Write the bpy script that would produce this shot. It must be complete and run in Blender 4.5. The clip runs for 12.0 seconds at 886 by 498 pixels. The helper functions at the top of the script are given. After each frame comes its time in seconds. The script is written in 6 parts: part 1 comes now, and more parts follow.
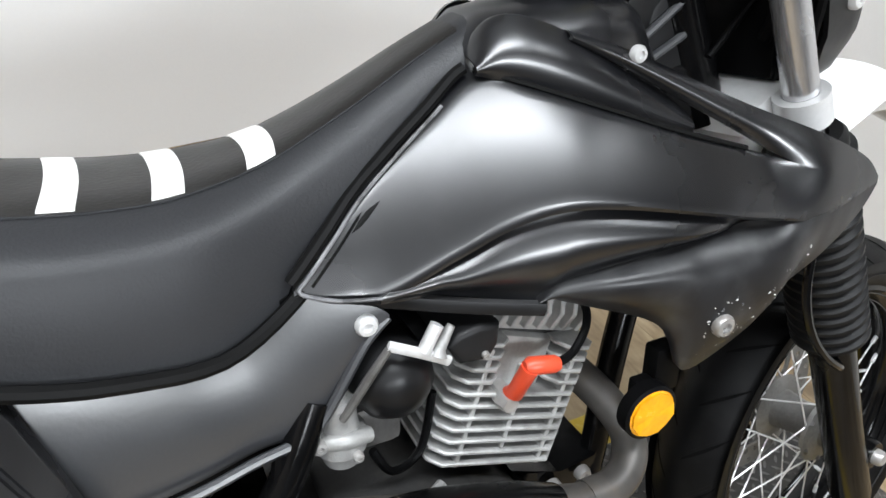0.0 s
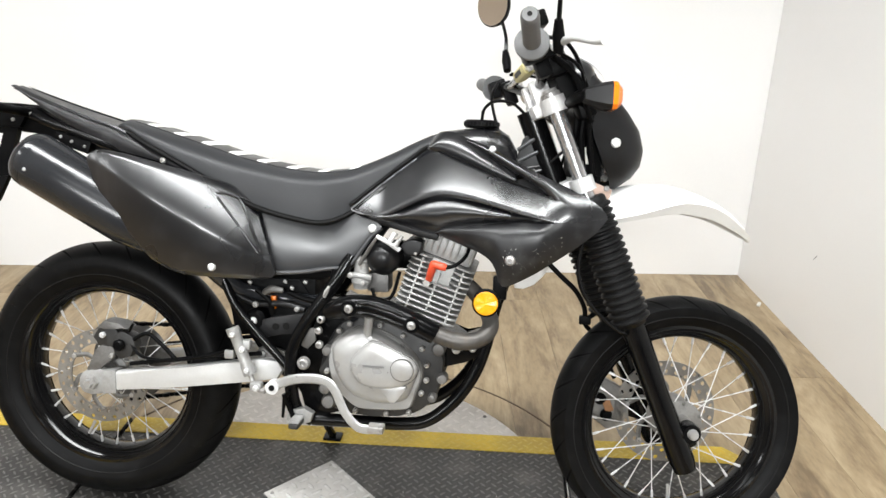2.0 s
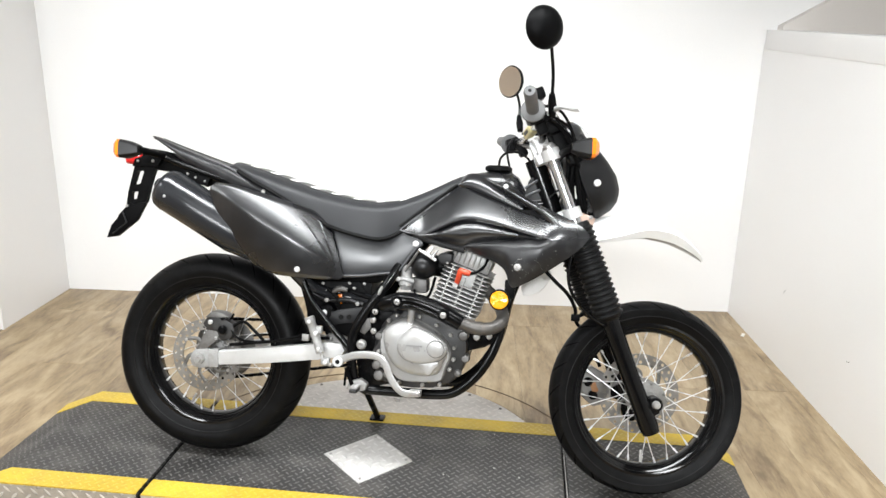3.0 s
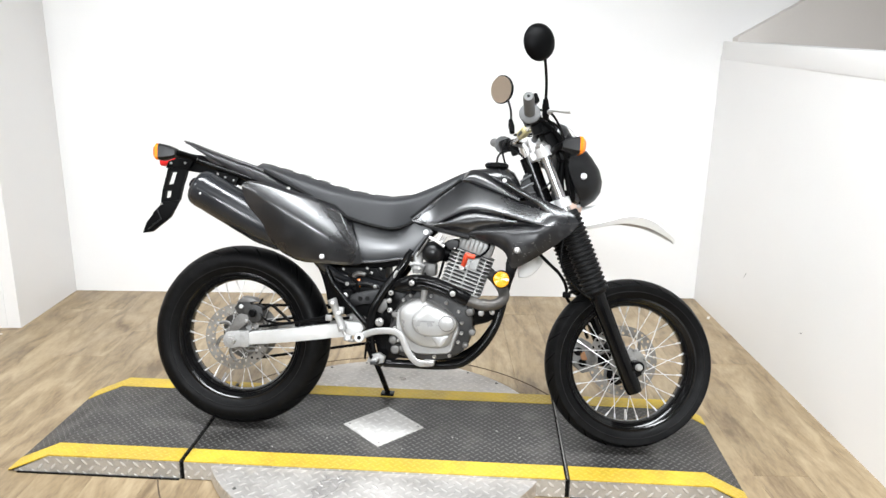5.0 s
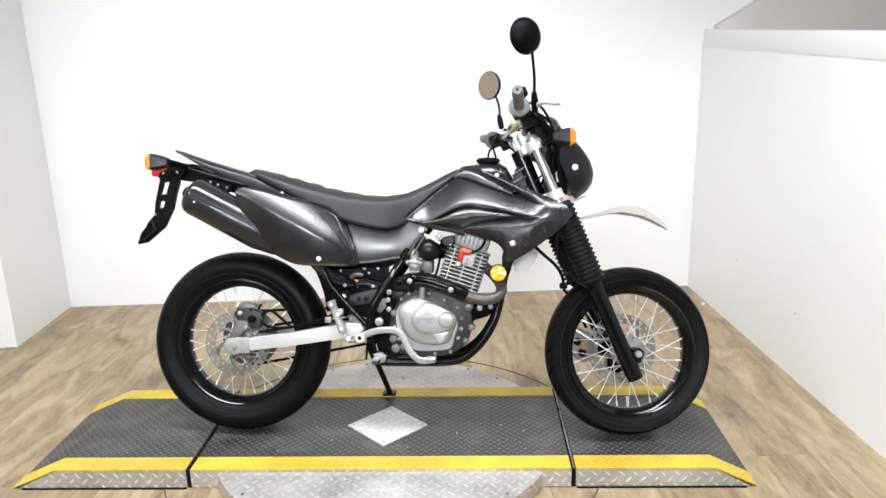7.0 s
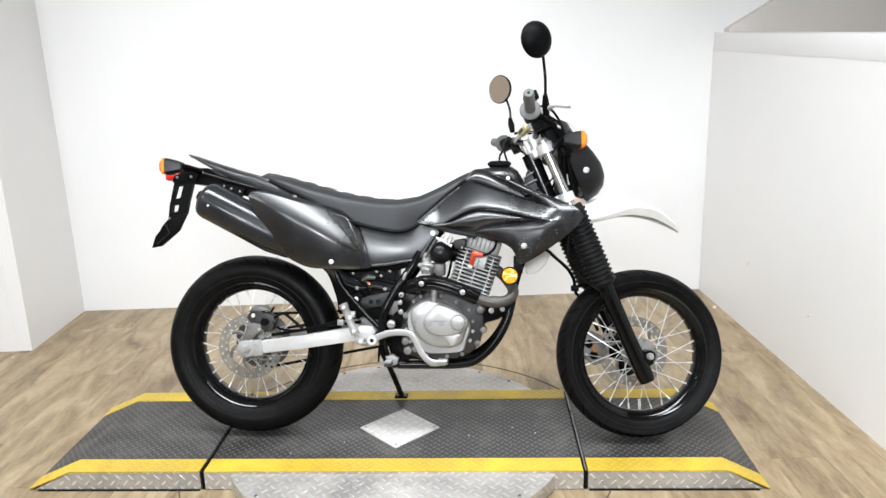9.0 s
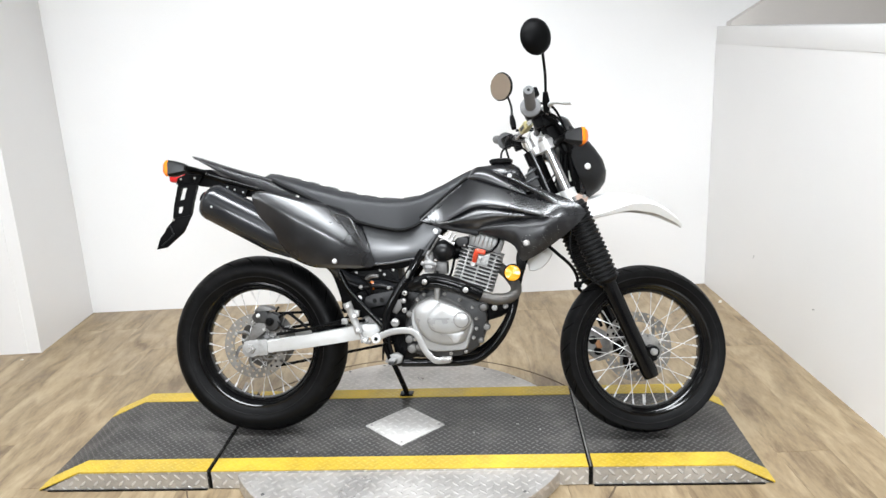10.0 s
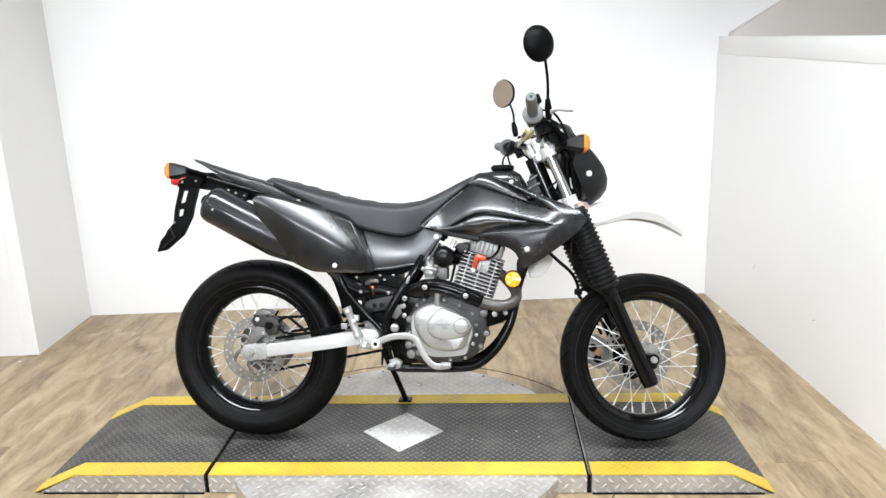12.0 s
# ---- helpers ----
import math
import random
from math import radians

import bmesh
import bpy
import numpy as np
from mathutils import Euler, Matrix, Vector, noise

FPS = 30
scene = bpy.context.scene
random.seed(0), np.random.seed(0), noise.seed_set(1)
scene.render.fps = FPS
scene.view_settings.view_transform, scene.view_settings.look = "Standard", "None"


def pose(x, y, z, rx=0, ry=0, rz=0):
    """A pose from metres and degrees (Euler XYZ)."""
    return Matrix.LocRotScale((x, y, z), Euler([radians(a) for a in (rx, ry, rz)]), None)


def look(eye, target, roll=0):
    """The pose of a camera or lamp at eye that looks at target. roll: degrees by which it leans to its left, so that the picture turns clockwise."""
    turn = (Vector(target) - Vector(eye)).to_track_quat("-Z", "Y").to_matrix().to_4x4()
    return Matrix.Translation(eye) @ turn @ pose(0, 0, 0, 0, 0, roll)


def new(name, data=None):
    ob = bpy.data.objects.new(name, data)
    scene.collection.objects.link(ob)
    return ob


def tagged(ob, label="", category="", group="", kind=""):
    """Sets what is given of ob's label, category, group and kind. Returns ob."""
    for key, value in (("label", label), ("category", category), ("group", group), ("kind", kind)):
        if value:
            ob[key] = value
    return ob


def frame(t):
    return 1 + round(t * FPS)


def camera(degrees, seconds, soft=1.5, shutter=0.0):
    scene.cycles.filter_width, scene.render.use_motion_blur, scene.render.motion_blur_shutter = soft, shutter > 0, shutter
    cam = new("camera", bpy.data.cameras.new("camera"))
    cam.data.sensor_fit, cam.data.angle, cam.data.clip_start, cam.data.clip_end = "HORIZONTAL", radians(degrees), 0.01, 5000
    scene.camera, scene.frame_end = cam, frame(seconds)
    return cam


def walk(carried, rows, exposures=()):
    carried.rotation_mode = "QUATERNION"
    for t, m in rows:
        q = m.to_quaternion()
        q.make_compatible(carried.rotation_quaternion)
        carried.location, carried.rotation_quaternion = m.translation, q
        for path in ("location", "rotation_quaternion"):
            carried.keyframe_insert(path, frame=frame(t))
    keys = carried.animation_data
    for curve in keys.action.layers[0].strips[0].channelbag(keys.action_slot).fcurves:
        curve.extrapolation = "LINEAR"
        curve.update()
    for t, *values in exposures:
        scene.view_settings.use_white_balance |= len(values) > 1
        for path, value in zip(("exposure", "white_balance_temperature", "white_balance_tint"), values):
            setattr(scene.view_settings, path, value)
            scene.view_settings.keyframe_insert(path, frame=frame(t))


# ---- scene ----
cam = camera(61.7, 12.0)
EXPOSURE = [(0, -0.54, 6500, 10), (0.5, -0.52, 6500, 10), (1, -0.44, 6750, 10), (1.5, -0.32, 6850, 10), (2, -0.23, 6850, 10), (2.5, -0.15, 6850, 10), (3.2, -0.14, 6700, 10),
            (5, -0.1, 6600, 10), (6.5, -0.12, 6550, 10), (7, -0.18, 6550, 10), (9, -0.25, 6550, 10), (11.5, -0.17, 6500, 10), (12, -0.12, 6500, 10)]
PATH = [
    (0, (-0.013, -0.076, 1.171), (0.767, 1.240, -0.039), 5.8),
    (0.3, (0.097, -0.088, 1.168), (0.538, 1.371, -0.048), 9.8),
    (0.5, (0.171, -0.132, 1.171), (0.443, 1.402, -0.001), 7.8),
    (0.8, (0.202, -0.305, 1.171), (0.330, 1.328, 0.113), 5.5),
    (1, (0.184, -0.466, 1.179), (0.302, 1.264, 0.183), 3.5),
    (1.2, (0.235, -0.607, 1.216), (0.27, 1.165, 0.29), 2.7),
    (1.5, (0.311, -0.842, 1.241), (0.226, 0.973, 0.405), 1.6),
    (1.8, (0.372, -1.042, 1.306), (0.240, 0.786, 0.505), 1.7),
    (2, (0.395, -1.189, 1.295), (0.28, 0.676, 0.58), 0.9),
    (2.2, (0.390, -1.317, 1.311), (0.294, 0.555, 0.613), 1.6),
    (2.5, (0.398, -1.494, 1.328), (0.27, 0.404, 0.71), 0.5),
    (2.8, (0.431, -1.652, 1.348), (0.279, 0.259, 0.777), 1.1),
    (3, (0.442, -1.74, 1.348), (0.283, -0.211, 0.903), 1.3),
    (3.2, (0.438, -1.809, 1.357), (0.287, -0.285, 0.896), 1.1),
    (4.8, (0.325, -2.054, 1.352), (0.252, -0.514, 0.926), 0.8),
    (5, (0.334, -2.05, 1.356), (0.23, -0.124, 0.827), 1.0),
    (5.5, (0.321, -2.055, 1.351), (0.217, -0.124, 0.84), 1.0),
    (6, (0.312, -2.058, 1.349), (0.212, -0.126, 0.842), 1.2),
    (6.5, (0.321, -2.061, 1.347), (0.224, -0.133, 0.825), 1.0),
    (6.8, (0.314, -2.075, 1.342), (0.254, -0.140, 0.840), -0.6),
    (7, (0.315, -2.068, 1.342), (0.238, -0.139, 0.819), -1.5),
    (7.2, (0.297, -2.076, 1.341), (0.224, -0.148, 0.816), -1.5),
    (8.8, (0.297, -2.094, 1.334), (0.202, -0.160, 0.832), -1.8),
    (9, (0.308, -2.081, 1.338), (0.206, -0.15, 0.829), -1.8),
    (9.5, (0.314, -2.09, 1.328), (0.2, -0.157, 0.827), -2.0),
    (10, (0.325, -2.087, 1.341), (0.202, -0.158, 0.826), -2.7),
    (10.5, (0.316, -2.091, 1.324), (0.192, -0.158, 0.827), -2.3),
    (11, (0.311, -2.087, 1.336), (0.195, -0.155, 0.831), -2.2),
    (11.5, (0.319, -2.085, 1.336), (0.196, -0.153, 0.835), -2.2),
    (12, (0.321, -2.087, 1.333), (0.2, -0.153, 0.839), -2.0),
]
walk(cam, [(t, look(eye, target, roll)) for t, eye, target, roll in PATH], EXPOSURE)

# ---- world, lights ----
world = bpy.data.worlds.new("world")
world.use_nodes = True
world.node_tree.nodes["Background"].inputs[0].default_value = (1.0, 0.97, 0.93, 1)
world.node_tree.nodes["Background"].inputs[1].default_value = 0.05
scene.world = world


def area_lamp(name, eye, target, sx, sy, watts, colour=(1.0, 0.955, 0.9), spread=125):
    lamp = bpy.data.lights.new(name, "AREA")
    lamp.shape, lamp.size, lamp.size_y, lamp.energy, lamp.color, lamp.spread = "RECTANGLE", sx, sy, watts, colour, radians(spread)
    ob = new(name, lamp)
    ob.matrix_world = look(eye, target)
    return ob


# unseen lamps: strips overhead, plus left and rear ones added to fill the walls
COOL = (0.9, 0.95, 1.0)
for lamp_x, lamp_y, lamp_z, wide, watts, aim_y, beam in ((0.05, -0.3, 2.88, 3.4, 84, 0.3, 120), (0.0, -2.2, 2.88, 3.0, 9, -1.0, 125), (-2.7, -1.3, 2.88, 0.9, 29, -1.3, 170),
                                                       (-1.7, -3.8, 2.35, 1.2, 22, 1.1, 90), (0.4, -3.8, 2.35, 1.2, 38, 1.1, 90)):
    area_lamp("unseen_lamp", (lamp_x, lamp_y, lamp_z), (lamp_x * 0.8 + 0.1, aim_y, 0.6), wide, 0.4, watts, COOL, beam)

# ---- materials ----


def surface(name, base, rough=0.5, metal=0.0, vary=0.12, scale=6.0, fine=90.0, bump=0.08, rough_vary=0.1, coat=0.0,
            dust=None, dust_amount=0.0, spec=0.5, random_value=0.0):
    """A procedural surface: two scales of noise in colour and gloss, a fine relief, and an optional dusting."""
    m = bpy.data.materials.new(name)
    m.use_nodes = True
    n, l = m.node_tree.nodes, m.node_tree.links
    b = n["Principled BSDF"]
    b.inputs["Metallic"].default_value = metal
    b.inputs["Specular IOR Level"].default_value = spec
    b.inputs["Coat Weight"].default_value = coat
    b.inputs["Coat Roughness"].default_value = 0.22
    co = n.new("ShaderNodeTexCoord")
    big, small = n.new("ShaderNodeTexNoise"), n.new("ShaderNodeTexNoise")
    big.inputs["Scale"].default_value, small.inputs["Scale"].default_value = scale, fine
    big.inputs["Detail"].default_value, small.inputs["Detail"].default_value = 5, 4
    for t in (big, small):
        l.new(co.outputs["Object"], t.inputs["Vector"])
    mix = n.new("ShaderNodeMath")
    mix.operation = "MULTIPLY_ADD"
    mix.inputs[1].default_value = 0.35
    l.new(small.outputs["Fac"], mix.inputs[0])
    l.new(big.outputs["Fac"], mix.inputs[2])
    ramp = n.new("ShaderNodeMapRange")
    ramp.inputs["From Min"].default_value, ramp.inputs["From Max"].default_value = 0.45, 0.9
    ramp.inputs["To Min"].default_value, ramp.inputs["To Max"].default_value = 1 - vary, 1 + vary
    l.new(mix.outputs[0], ramp.inputs["Value"])
    value = ramp.outputs["Result"]
    if random_value:
        info, rr, mul = n.new("ShaderNodeObjectInfo"), n.new("ShaderNodeMapRange"), n.new("ShaderNodeMath")
        rr.inputs["To Min"].default_value, rr.inputs["To Max"].default_value = 1 - random_value, 1 + random_value
        l.new(info.outputs["Random"], rr.inputs["Value"])
        mul.operation = "MULTIPLY"
        l.new(value, mul.inputs[0]), l.new(rr.outputs["Result"], mul.inputs[1])
        value = mul.outputs[0]
    tint = n.new("ShaderNodeVectorMath")
    tint.operation = "SCALE"
    tint.inputs[0].default_value = base
    l.new(value, tint.inputs["Scale"])
    colour = tint.outputs["Vector"]
    if dust:
        spots, cut, blend = n.new("ShaderNodeTexNoise"), n.new("ShaderNodeMapRange"), n.new("ShaderNodeMix")
        spots.inputs["Scale"].default_value, spots.inputs["Detail"].default_value = scale * 2.3, 8
        l.new(co.outputs["Object"], spots.inputs["Vector"])
        cut.inputs["From Min"].default_value, cut.inputs["From Max"].default_value = 0.5, 0.75
        cut.inputs["To Max"].default_value = dust_amount
        l.new(spots.outputs["Fac"], cut.inputs["Value"])
        blend.data_type = "RGBA"
        l.new(cut.outputs["Result"], blend.inputs["Factor"])
        l.new(colour, blend.inputs[6])
        blend.inputs[7].default_value = (*dust, 1)
        colour = blend.outputs[2]
    l.new(colour, b.inputs["Base Color"])
    gloss = n.new("ShaderNodeMapRange")
    gloss.inputs["From Min"].default_value, gloss.inputs["From Max"].default_value = 0.3, 0.7
    gloss.inputs["To Min"].default_value, gloss.inputs["To Max"].default_value = max(0.02, rough - rough_vary), min(1, rough + rough_vary)
    l.new(big.outputs["Fac"], gloss.inputs["Value"])
    l.new(gloss.outputs["Result"], b.inputs["Roughness"])
    if bump:
        bp = n.new("ShaderNodeBump")
        bp.inputs["Strength"].default_value, bp.inputs["Distance"].default_value = bump, 0.002
        l.new(small.outputs["Fac"], bp.inputs["Height"])
        l.new(bp.outputs["Normal"], b.inputs["Normal"])
    return m


def tread_plate(name, base, rough, metal, pitch=0.024, height=0.6, wear=None, top_colour=(0.2, 0.2, 0.2), top_wear_glint=0.3):
    """Rolled tread plate: short raised bars that lie crosswise in turn, with scuffs."""
    m = surface(name, base, rough, metal, vary=0.25, scale=5, fine=60, bump=0.0, rough_vary=0.12, dust=wear, dust_amount=0.55 if wear else 0)
    n, l = m.node_tree.nodes, m.node_tree.links

    def math_node(op, a, b=None, c=None):
        k = n.new("ShaderNodeMath")
        k.operation = op
        for i, v in enumerate((a, b, c)):
            if v is None:
                continue
            if isinstance(v, (int, float)):
                k.inputs[i].default_value = v
            else:
                l.new(v, k.inputs[i])
        return k.outputs[0]

    co, sep = n.new("ShaderNodeTexCoord"), n.new("ShaderNodeSeparateXYZ")
    l.new(co.outputs["Object"], sep.inputs[0])
    along = math_node("ADD", sep.outputs["Z"], sep.outputs["Y"])
    p = math_node("DIVIDE", math_node("ADD", sep.outputs["X"], along), pitch * 1.414)
    q = math_node("DIVIDE", math_node("SUBTRACT", sep.outputs["X"], along), pitch * 1.414)
    fp = math_node("SUBTRACT", math_node("FRACT", p), 0.5)
    fq = math_node("SUBTRACT", math_node("FRACT", q), 0.5)
    parity = math_node("MODULO", math_node("ADD", math_node("FLOOR", p), math_node("FLOOR", q)), 2.0)
    parity = math_node("GREATER_THAN", math_node("ABSOLUTE", parity), 0.5)
    one = math_node("SUBTRACT", 1.0, parity)
    lng = math_node("ADD", math_node("MULTIPLY", fp, parity), math_node("MULTIPLY", fq, one))
    crs = math_node("ADD", math_node("MULTIPLY", fq, parity), math_node("MULTIPLY", fp, one))
    e = math_node("ADD", math_node("POWER", math_node("DIVIDE", math_node("ABSOLUTE", lng), 0.46), 2.0),
                  math_node("POWER", math_node("DIVIDE", math_node("ABSOLUTE", crs), 0.15), 2.0))
    rise = n.new("ShaderNodeMapRange")
    rise.interpolation_type = "SMOOTHSTEP"
    rise.inputs["From Min"].default_value, rise.inputs["From Max"].default_value = 1.2, 0.5
    l.new(e, rise.inputs["Value"])
    bp = n.new("ShaderNodeBump")
    bp.inputs["Strength"].default_value, bp.inputs["Distance"].default_value = height, 0.004
    l.new(rise.outputs["Result"], bp.inputs["Height"])
    l.new(bp.outputs["Normal"], n["Principled BSDF"].inputs["Normal"])
    # bar tops are lightened: wear, plus the relief's glint put into the colour
    link = n["Principled BSDF"].inputs["Base Color"].links[0]
    worn, fac = n.new("ShaderNodeMix"), n.new("ShaderNodeMath")
    fac.operation = "MULTIPLY"
    fac.inputs[1].default_value = top_wear_glint
    l.new(rise.outputs["Result"], fac.inputs[0])
    worn.data_type = "RGBA"
    l.new(fac.outputs[0], worn.inputs["Factor"])
    l.new(link.from_socket, worn.inputs[6])
    worn.inputs[7].default_value = (*top_colour, 1)
    l.new(worn.outputs[2], n["Principled BSDF"].inputs["Base Color"])
    return m


def plank_material(name):
    """Light oak-look vinyl planks: each with its own tone, streaked along its length."""
    m = surface(name, (0.36, 0.26, 0.16), 0.42, 0, vary=0.0, bump=0.0, rough_vary=0.08)
    n, l = m.node_tree.nodes, m.node_tree.links
    co, mp, info = n.new("ShaderNodeTexCoord"), n.new("ShaderNodeMapping"), n.new("ShaderNodeObjectInfo")
    off = n.new("ShaderNodeVectorMath")
    off.operation = "SCALE"
    off.inputs[0].default_value = (7.0, 13.0, 3.0)
    l.new(info.outputs["Random"], off.inputs["Scale"])
    add = n.new("ShaderNodeVectorMath")
    l.new(co.outputs["Object"], add.inputs[0]), l.new(off.outputs["Vector"], add.inputs[1])
    mp.inputs["Scale"].default_value = (8.0, 1.9, 1.0)
    l.new(add.outputs["Vector"], mp.inputs["Vector"])
    streak, grain = n.new("ShaderNodeTexNoise"), n.new("ShaderNodeTexNoise")
    streak.inputs["Scale"].default_value, streak.inputs["Detail"].default_value, streak.inputs["Distortion"].default_value = 1.5, 8, 1.2
    grain.inputs["Scale"].default_value, grain.inputs["Detail"].default_value = 14, 6
    l.new(mp.outputs["Vector"], streak.inputs["Vector"]), l.new(mp.outputs["Vector"], grain.inputs["Vector"])
    ramp = n.new("ShaderNodeValToRGB")
    ramp.color_ramp.elements[0].position, ramp.color_ramp.elements[0].color = 0.26, (0.15, 0.102, 0.056, 1)
    ramp.color_ramp.elements[1].position, ramp.color_ramp.elements[1].color = 0.72, (0.41, 0.316, 0.196, 1)
    mid = ramp.color_ramp.elements.new(0.5)
    mid.color = (0.295, 0.217, 0.126, 1)
    w = n.new("ShaderNodeMath")
    w.operation = "MULTIPLY_ADD"
    w.inputs[1].default_value = 0.35
    l.new(grain.outputs["Fac"], w.inputs[0])
    l.new(streak.outputs["Fac"], w.inputs[2])
    w2 = n.new("ShaderNodeMath")
    w2.operation = "MULTIPLY_ADD"
    w2.inputs[1].default_value, w2.inputs[2].default_value = 0.11, -0.22
    l.new(info.outputs["Random"], w2.inputs[0])
    w3 = n.new("ShaderNodeMath")
    l.new(w.outputs[0], w3.inputs[0]), l.new(w2.outputs[0], w3.inputs[1])
    l.new(w3.outputs[0], ramp.inputs["Fac"])
    l.new(ramp.outputs["Color"], n["Principled BSDF"].inputs["Base Color"])
    bp = n.new("ShaderNodeBump")
    bp.inputs["Strength"].default_value, bp.inputs["Distance"].default_value = 0.15, 0.001
    l.new(grain.outputs["Fac"], bp.inputs["Height"])
    l.new(bp.outputs["Normal"], n["Principled BSDF"].inputs["Normal"])
    return m


REAR_DIM = surface("dim_rear_grey", (0.15, 0.15, 0.15), 0.6, vary=0.05, scale=1.0, fine=160, bump=0.1)
WALL_PAINT = surface("white_wall_paint", (0.835, 0.828, 0.82), 0.38, vary=0.02, scale=1.2, fine=160, bump=0.12, rough_vary=0.06)
UPPER_PAINT = surface("beige_wall_paint", (0.67, 0.63, 0.59), 0.6, vary=0.04, scale=1.0, fine=160, bump=0.1)
CEILING_DIM = surface("dim_ceiling_grey", (0.25, 0.25, 0.25), 0.8, vary=0.03, scale=1.0)
SUBFLOOR = surface("dark_joint", (0.1, 0.07, 0.045), 0.8)
PLANK = plank_material("oak_vinyl_plank")
DECK_BLACK = tread_plate("black_tread_deck", (0.03, 0.0285, 0.027), 0.45, 0.0, pitch=0.02, height=1.0, wear=(0.13, 0.12, 0.11), top_colour=(0.16, 0.155, 0.15), top_wear_glint=0.75)
TREAD_ALU = tread_plate("bright_tread_plate", (0.5, 0.48, 0.45), 0.38, 0.45, pitch=0.03, height=0.9, top_colour=(0.85, 0.84, 0.82), top_wear_glint=0.8)
TREAD_WHITE = tread_plate("worn_tread_plate", (0.56, 0.545, 0.525), 0.45, 0.1, pitch=0.03, height=0.7, wear=(0.4, 0.375, 0.35), top_colour=(0.8, 0.79, 0.77), top_wear_glint=0.6)
TREAD_PALE = tread_plate("pale_worn_turntable", (0.55, 0.525, 0.5), 0.36, 0.55, pitch=0.03, height=0.6, wear=(0.33, 0.3, 0.27), top_colour=(0.72, 0.69, 0.66), top_wear_glint=0.6)
YELLOW = tread_plate("yellow_safety_paint", (0.56, 0.385, 0.035), 0.45, 0.0, pitch=0.02, height=0.5, wear=(0.4, 0.26, 0.04), top_colour=(0.62, 0.47, 0.1), top_wear_glint=0.5)
# near-black for joints, and for shade inside holes and panel gaps
GAP_BLACK = surface("joint_and_gap_shade", (0.003, 0.003, 0.003), 0.6, spec=0.15)
GROOVE_SHADE = surface("groove_shade_black", (0.003, 0.003, 0.003), 0.95, vary=0.1, spec=0.05)
GLOSS_BLACK = surface("glossy_black_plastic", (0.006, 0.0062, 0.0072), 0.28, coat=0.12, spec=0.85, vary=0.25, scale=7, fine=150, bump=0.0, rough_vary=0.02, dust=(0.045, 0.045, 0.048), dust_amount=0.3)
SCUFFED_BLACK = surface("scuffed_black_plastic", (0.009, 0.009, 0.01), 0.4, coat=0.0, spec=0.45, vary=0.25, scale=11, fine=150, bump=0.04, rough_vary=0.1, dust=(0.09, 0.09, 0.09), dust_amount=0.3)
DARK_GREY = surface("dark_grey_plastic", (0.034, 0.0352, 0.0385), 0.36, spec=1.0, vary=0.08, scale=5, fine=260, bump=0.05)
SEAT_VINYL = surface("grained_black_vinyl", (0.022, 0.0227, 0.0247), 0.48, vary=0.16, scale=5, fine=420, bump=0.2, rough_vary=0.06, spec=0.35)
SEAT_TOP = surface("smooth_seat_top_vinyl", (0.0085, 0.0078, 0.007), 0.36, vary=0.25, scale=9, fine=300, bump=0.12, rough_vary=0.08, spec=0.3, dust=(0.03, 0.028, 0.026), dust_amount=0.25)
RIM_PALE = surface("bare_scratch", (0.4, 0.39, 0.37), 0.5, vary=0.2, scale=40)
RIM_GREY = surface("worn_and_glint_grey", (0.13, 0.13, 0.135), 0.3, vary=0.6, scale=40, bump=0.05)
STRIPE = surface("white_stripe", (0.8, 0.79, 0.76), 0.55, vary=0.06, scale=20, dust=(0.45, 0.36, 0.28), dust_amount=0.35)
RUBBER = surface("tyre_rubber", (0.006, 0.006, 0.0063), 0.5, spec=0.19, vary=0.2, scale=14, fine=300, bump=0.12, dust=(0.016, 0.0155, 0.015), dust_amount=0.4)
RIM_BLACK = surface("black_painted_rim", (0.004, 0.004, 0.0042), 0.12, vary=0.15, scale=12, bump=0.0, rough_vary=0.03, spec=0.3)
FRAME_BLACK = surface("black_frame_paint", (0.003, 0.003, 0.0032), 0.18, vary=0.25, scale=16, bump=0.03, spec=0.2, dust=(0.009, 0.009, 0.0092), dust_amount=0.3)
MATT_BLACK = surface("matt_black_plastic", (0.0025, 0.0025, 0.0027), 0.45, spec=0.07, vary=0.25, scale=18, bump=0.08)
MUFFLER_BLACK = surface("satin_black_steel", (0.018, 0.019, 0.0212), 0.18, vary=0.12, scale=9, fine=200, bump=0.03, rough_vary=0.08)
ALU = surface("satin_aluminium", (0.66, 0.66, 0.655), 0.36, 0.3, vary=0.1, scale=12, fine=180, bump=0.05)
ARM_ALU = surface("brushed_arm_aluminium", (0.5, 0.498, 0.49), 0.42, 0.25, vary=0.08, scale=10, fine=220, bump=0.06, rough_vary=0.12, dust=(0.36, 0.35, 0.33), dust_amount=0.3)
CAST_ALU = surface("cast_aluminium", (0.32, 0.318, 0.31), 0.42, 0.3, vary=0.2, scale=18, fine=240, bump=0.25, dust=(0.18, 0.16, 0.14), dust_amount=0.4)
FIN_ALU = surface("finned_aluminium", (0.38, 0.38, 0.37), 0.45, 0.3, vary=0.2, scale=20, fine=240, bump=0.2, dust=(0.16, 0.15, 0.14), dust_amount=0.5)
SPOKE_ZINC = surface("zinc_plated_spoke", (0.74, 0.74, 0.74), 0.32, 0.4, vary=0.08, scale=40, bump=0.0)
BEIGE_PAINT = surface("light_beige_paint", (0.86, 0.75, 0.64), 0.6, vary=0.05, scale=1.0, fine=160, bump=0.1)
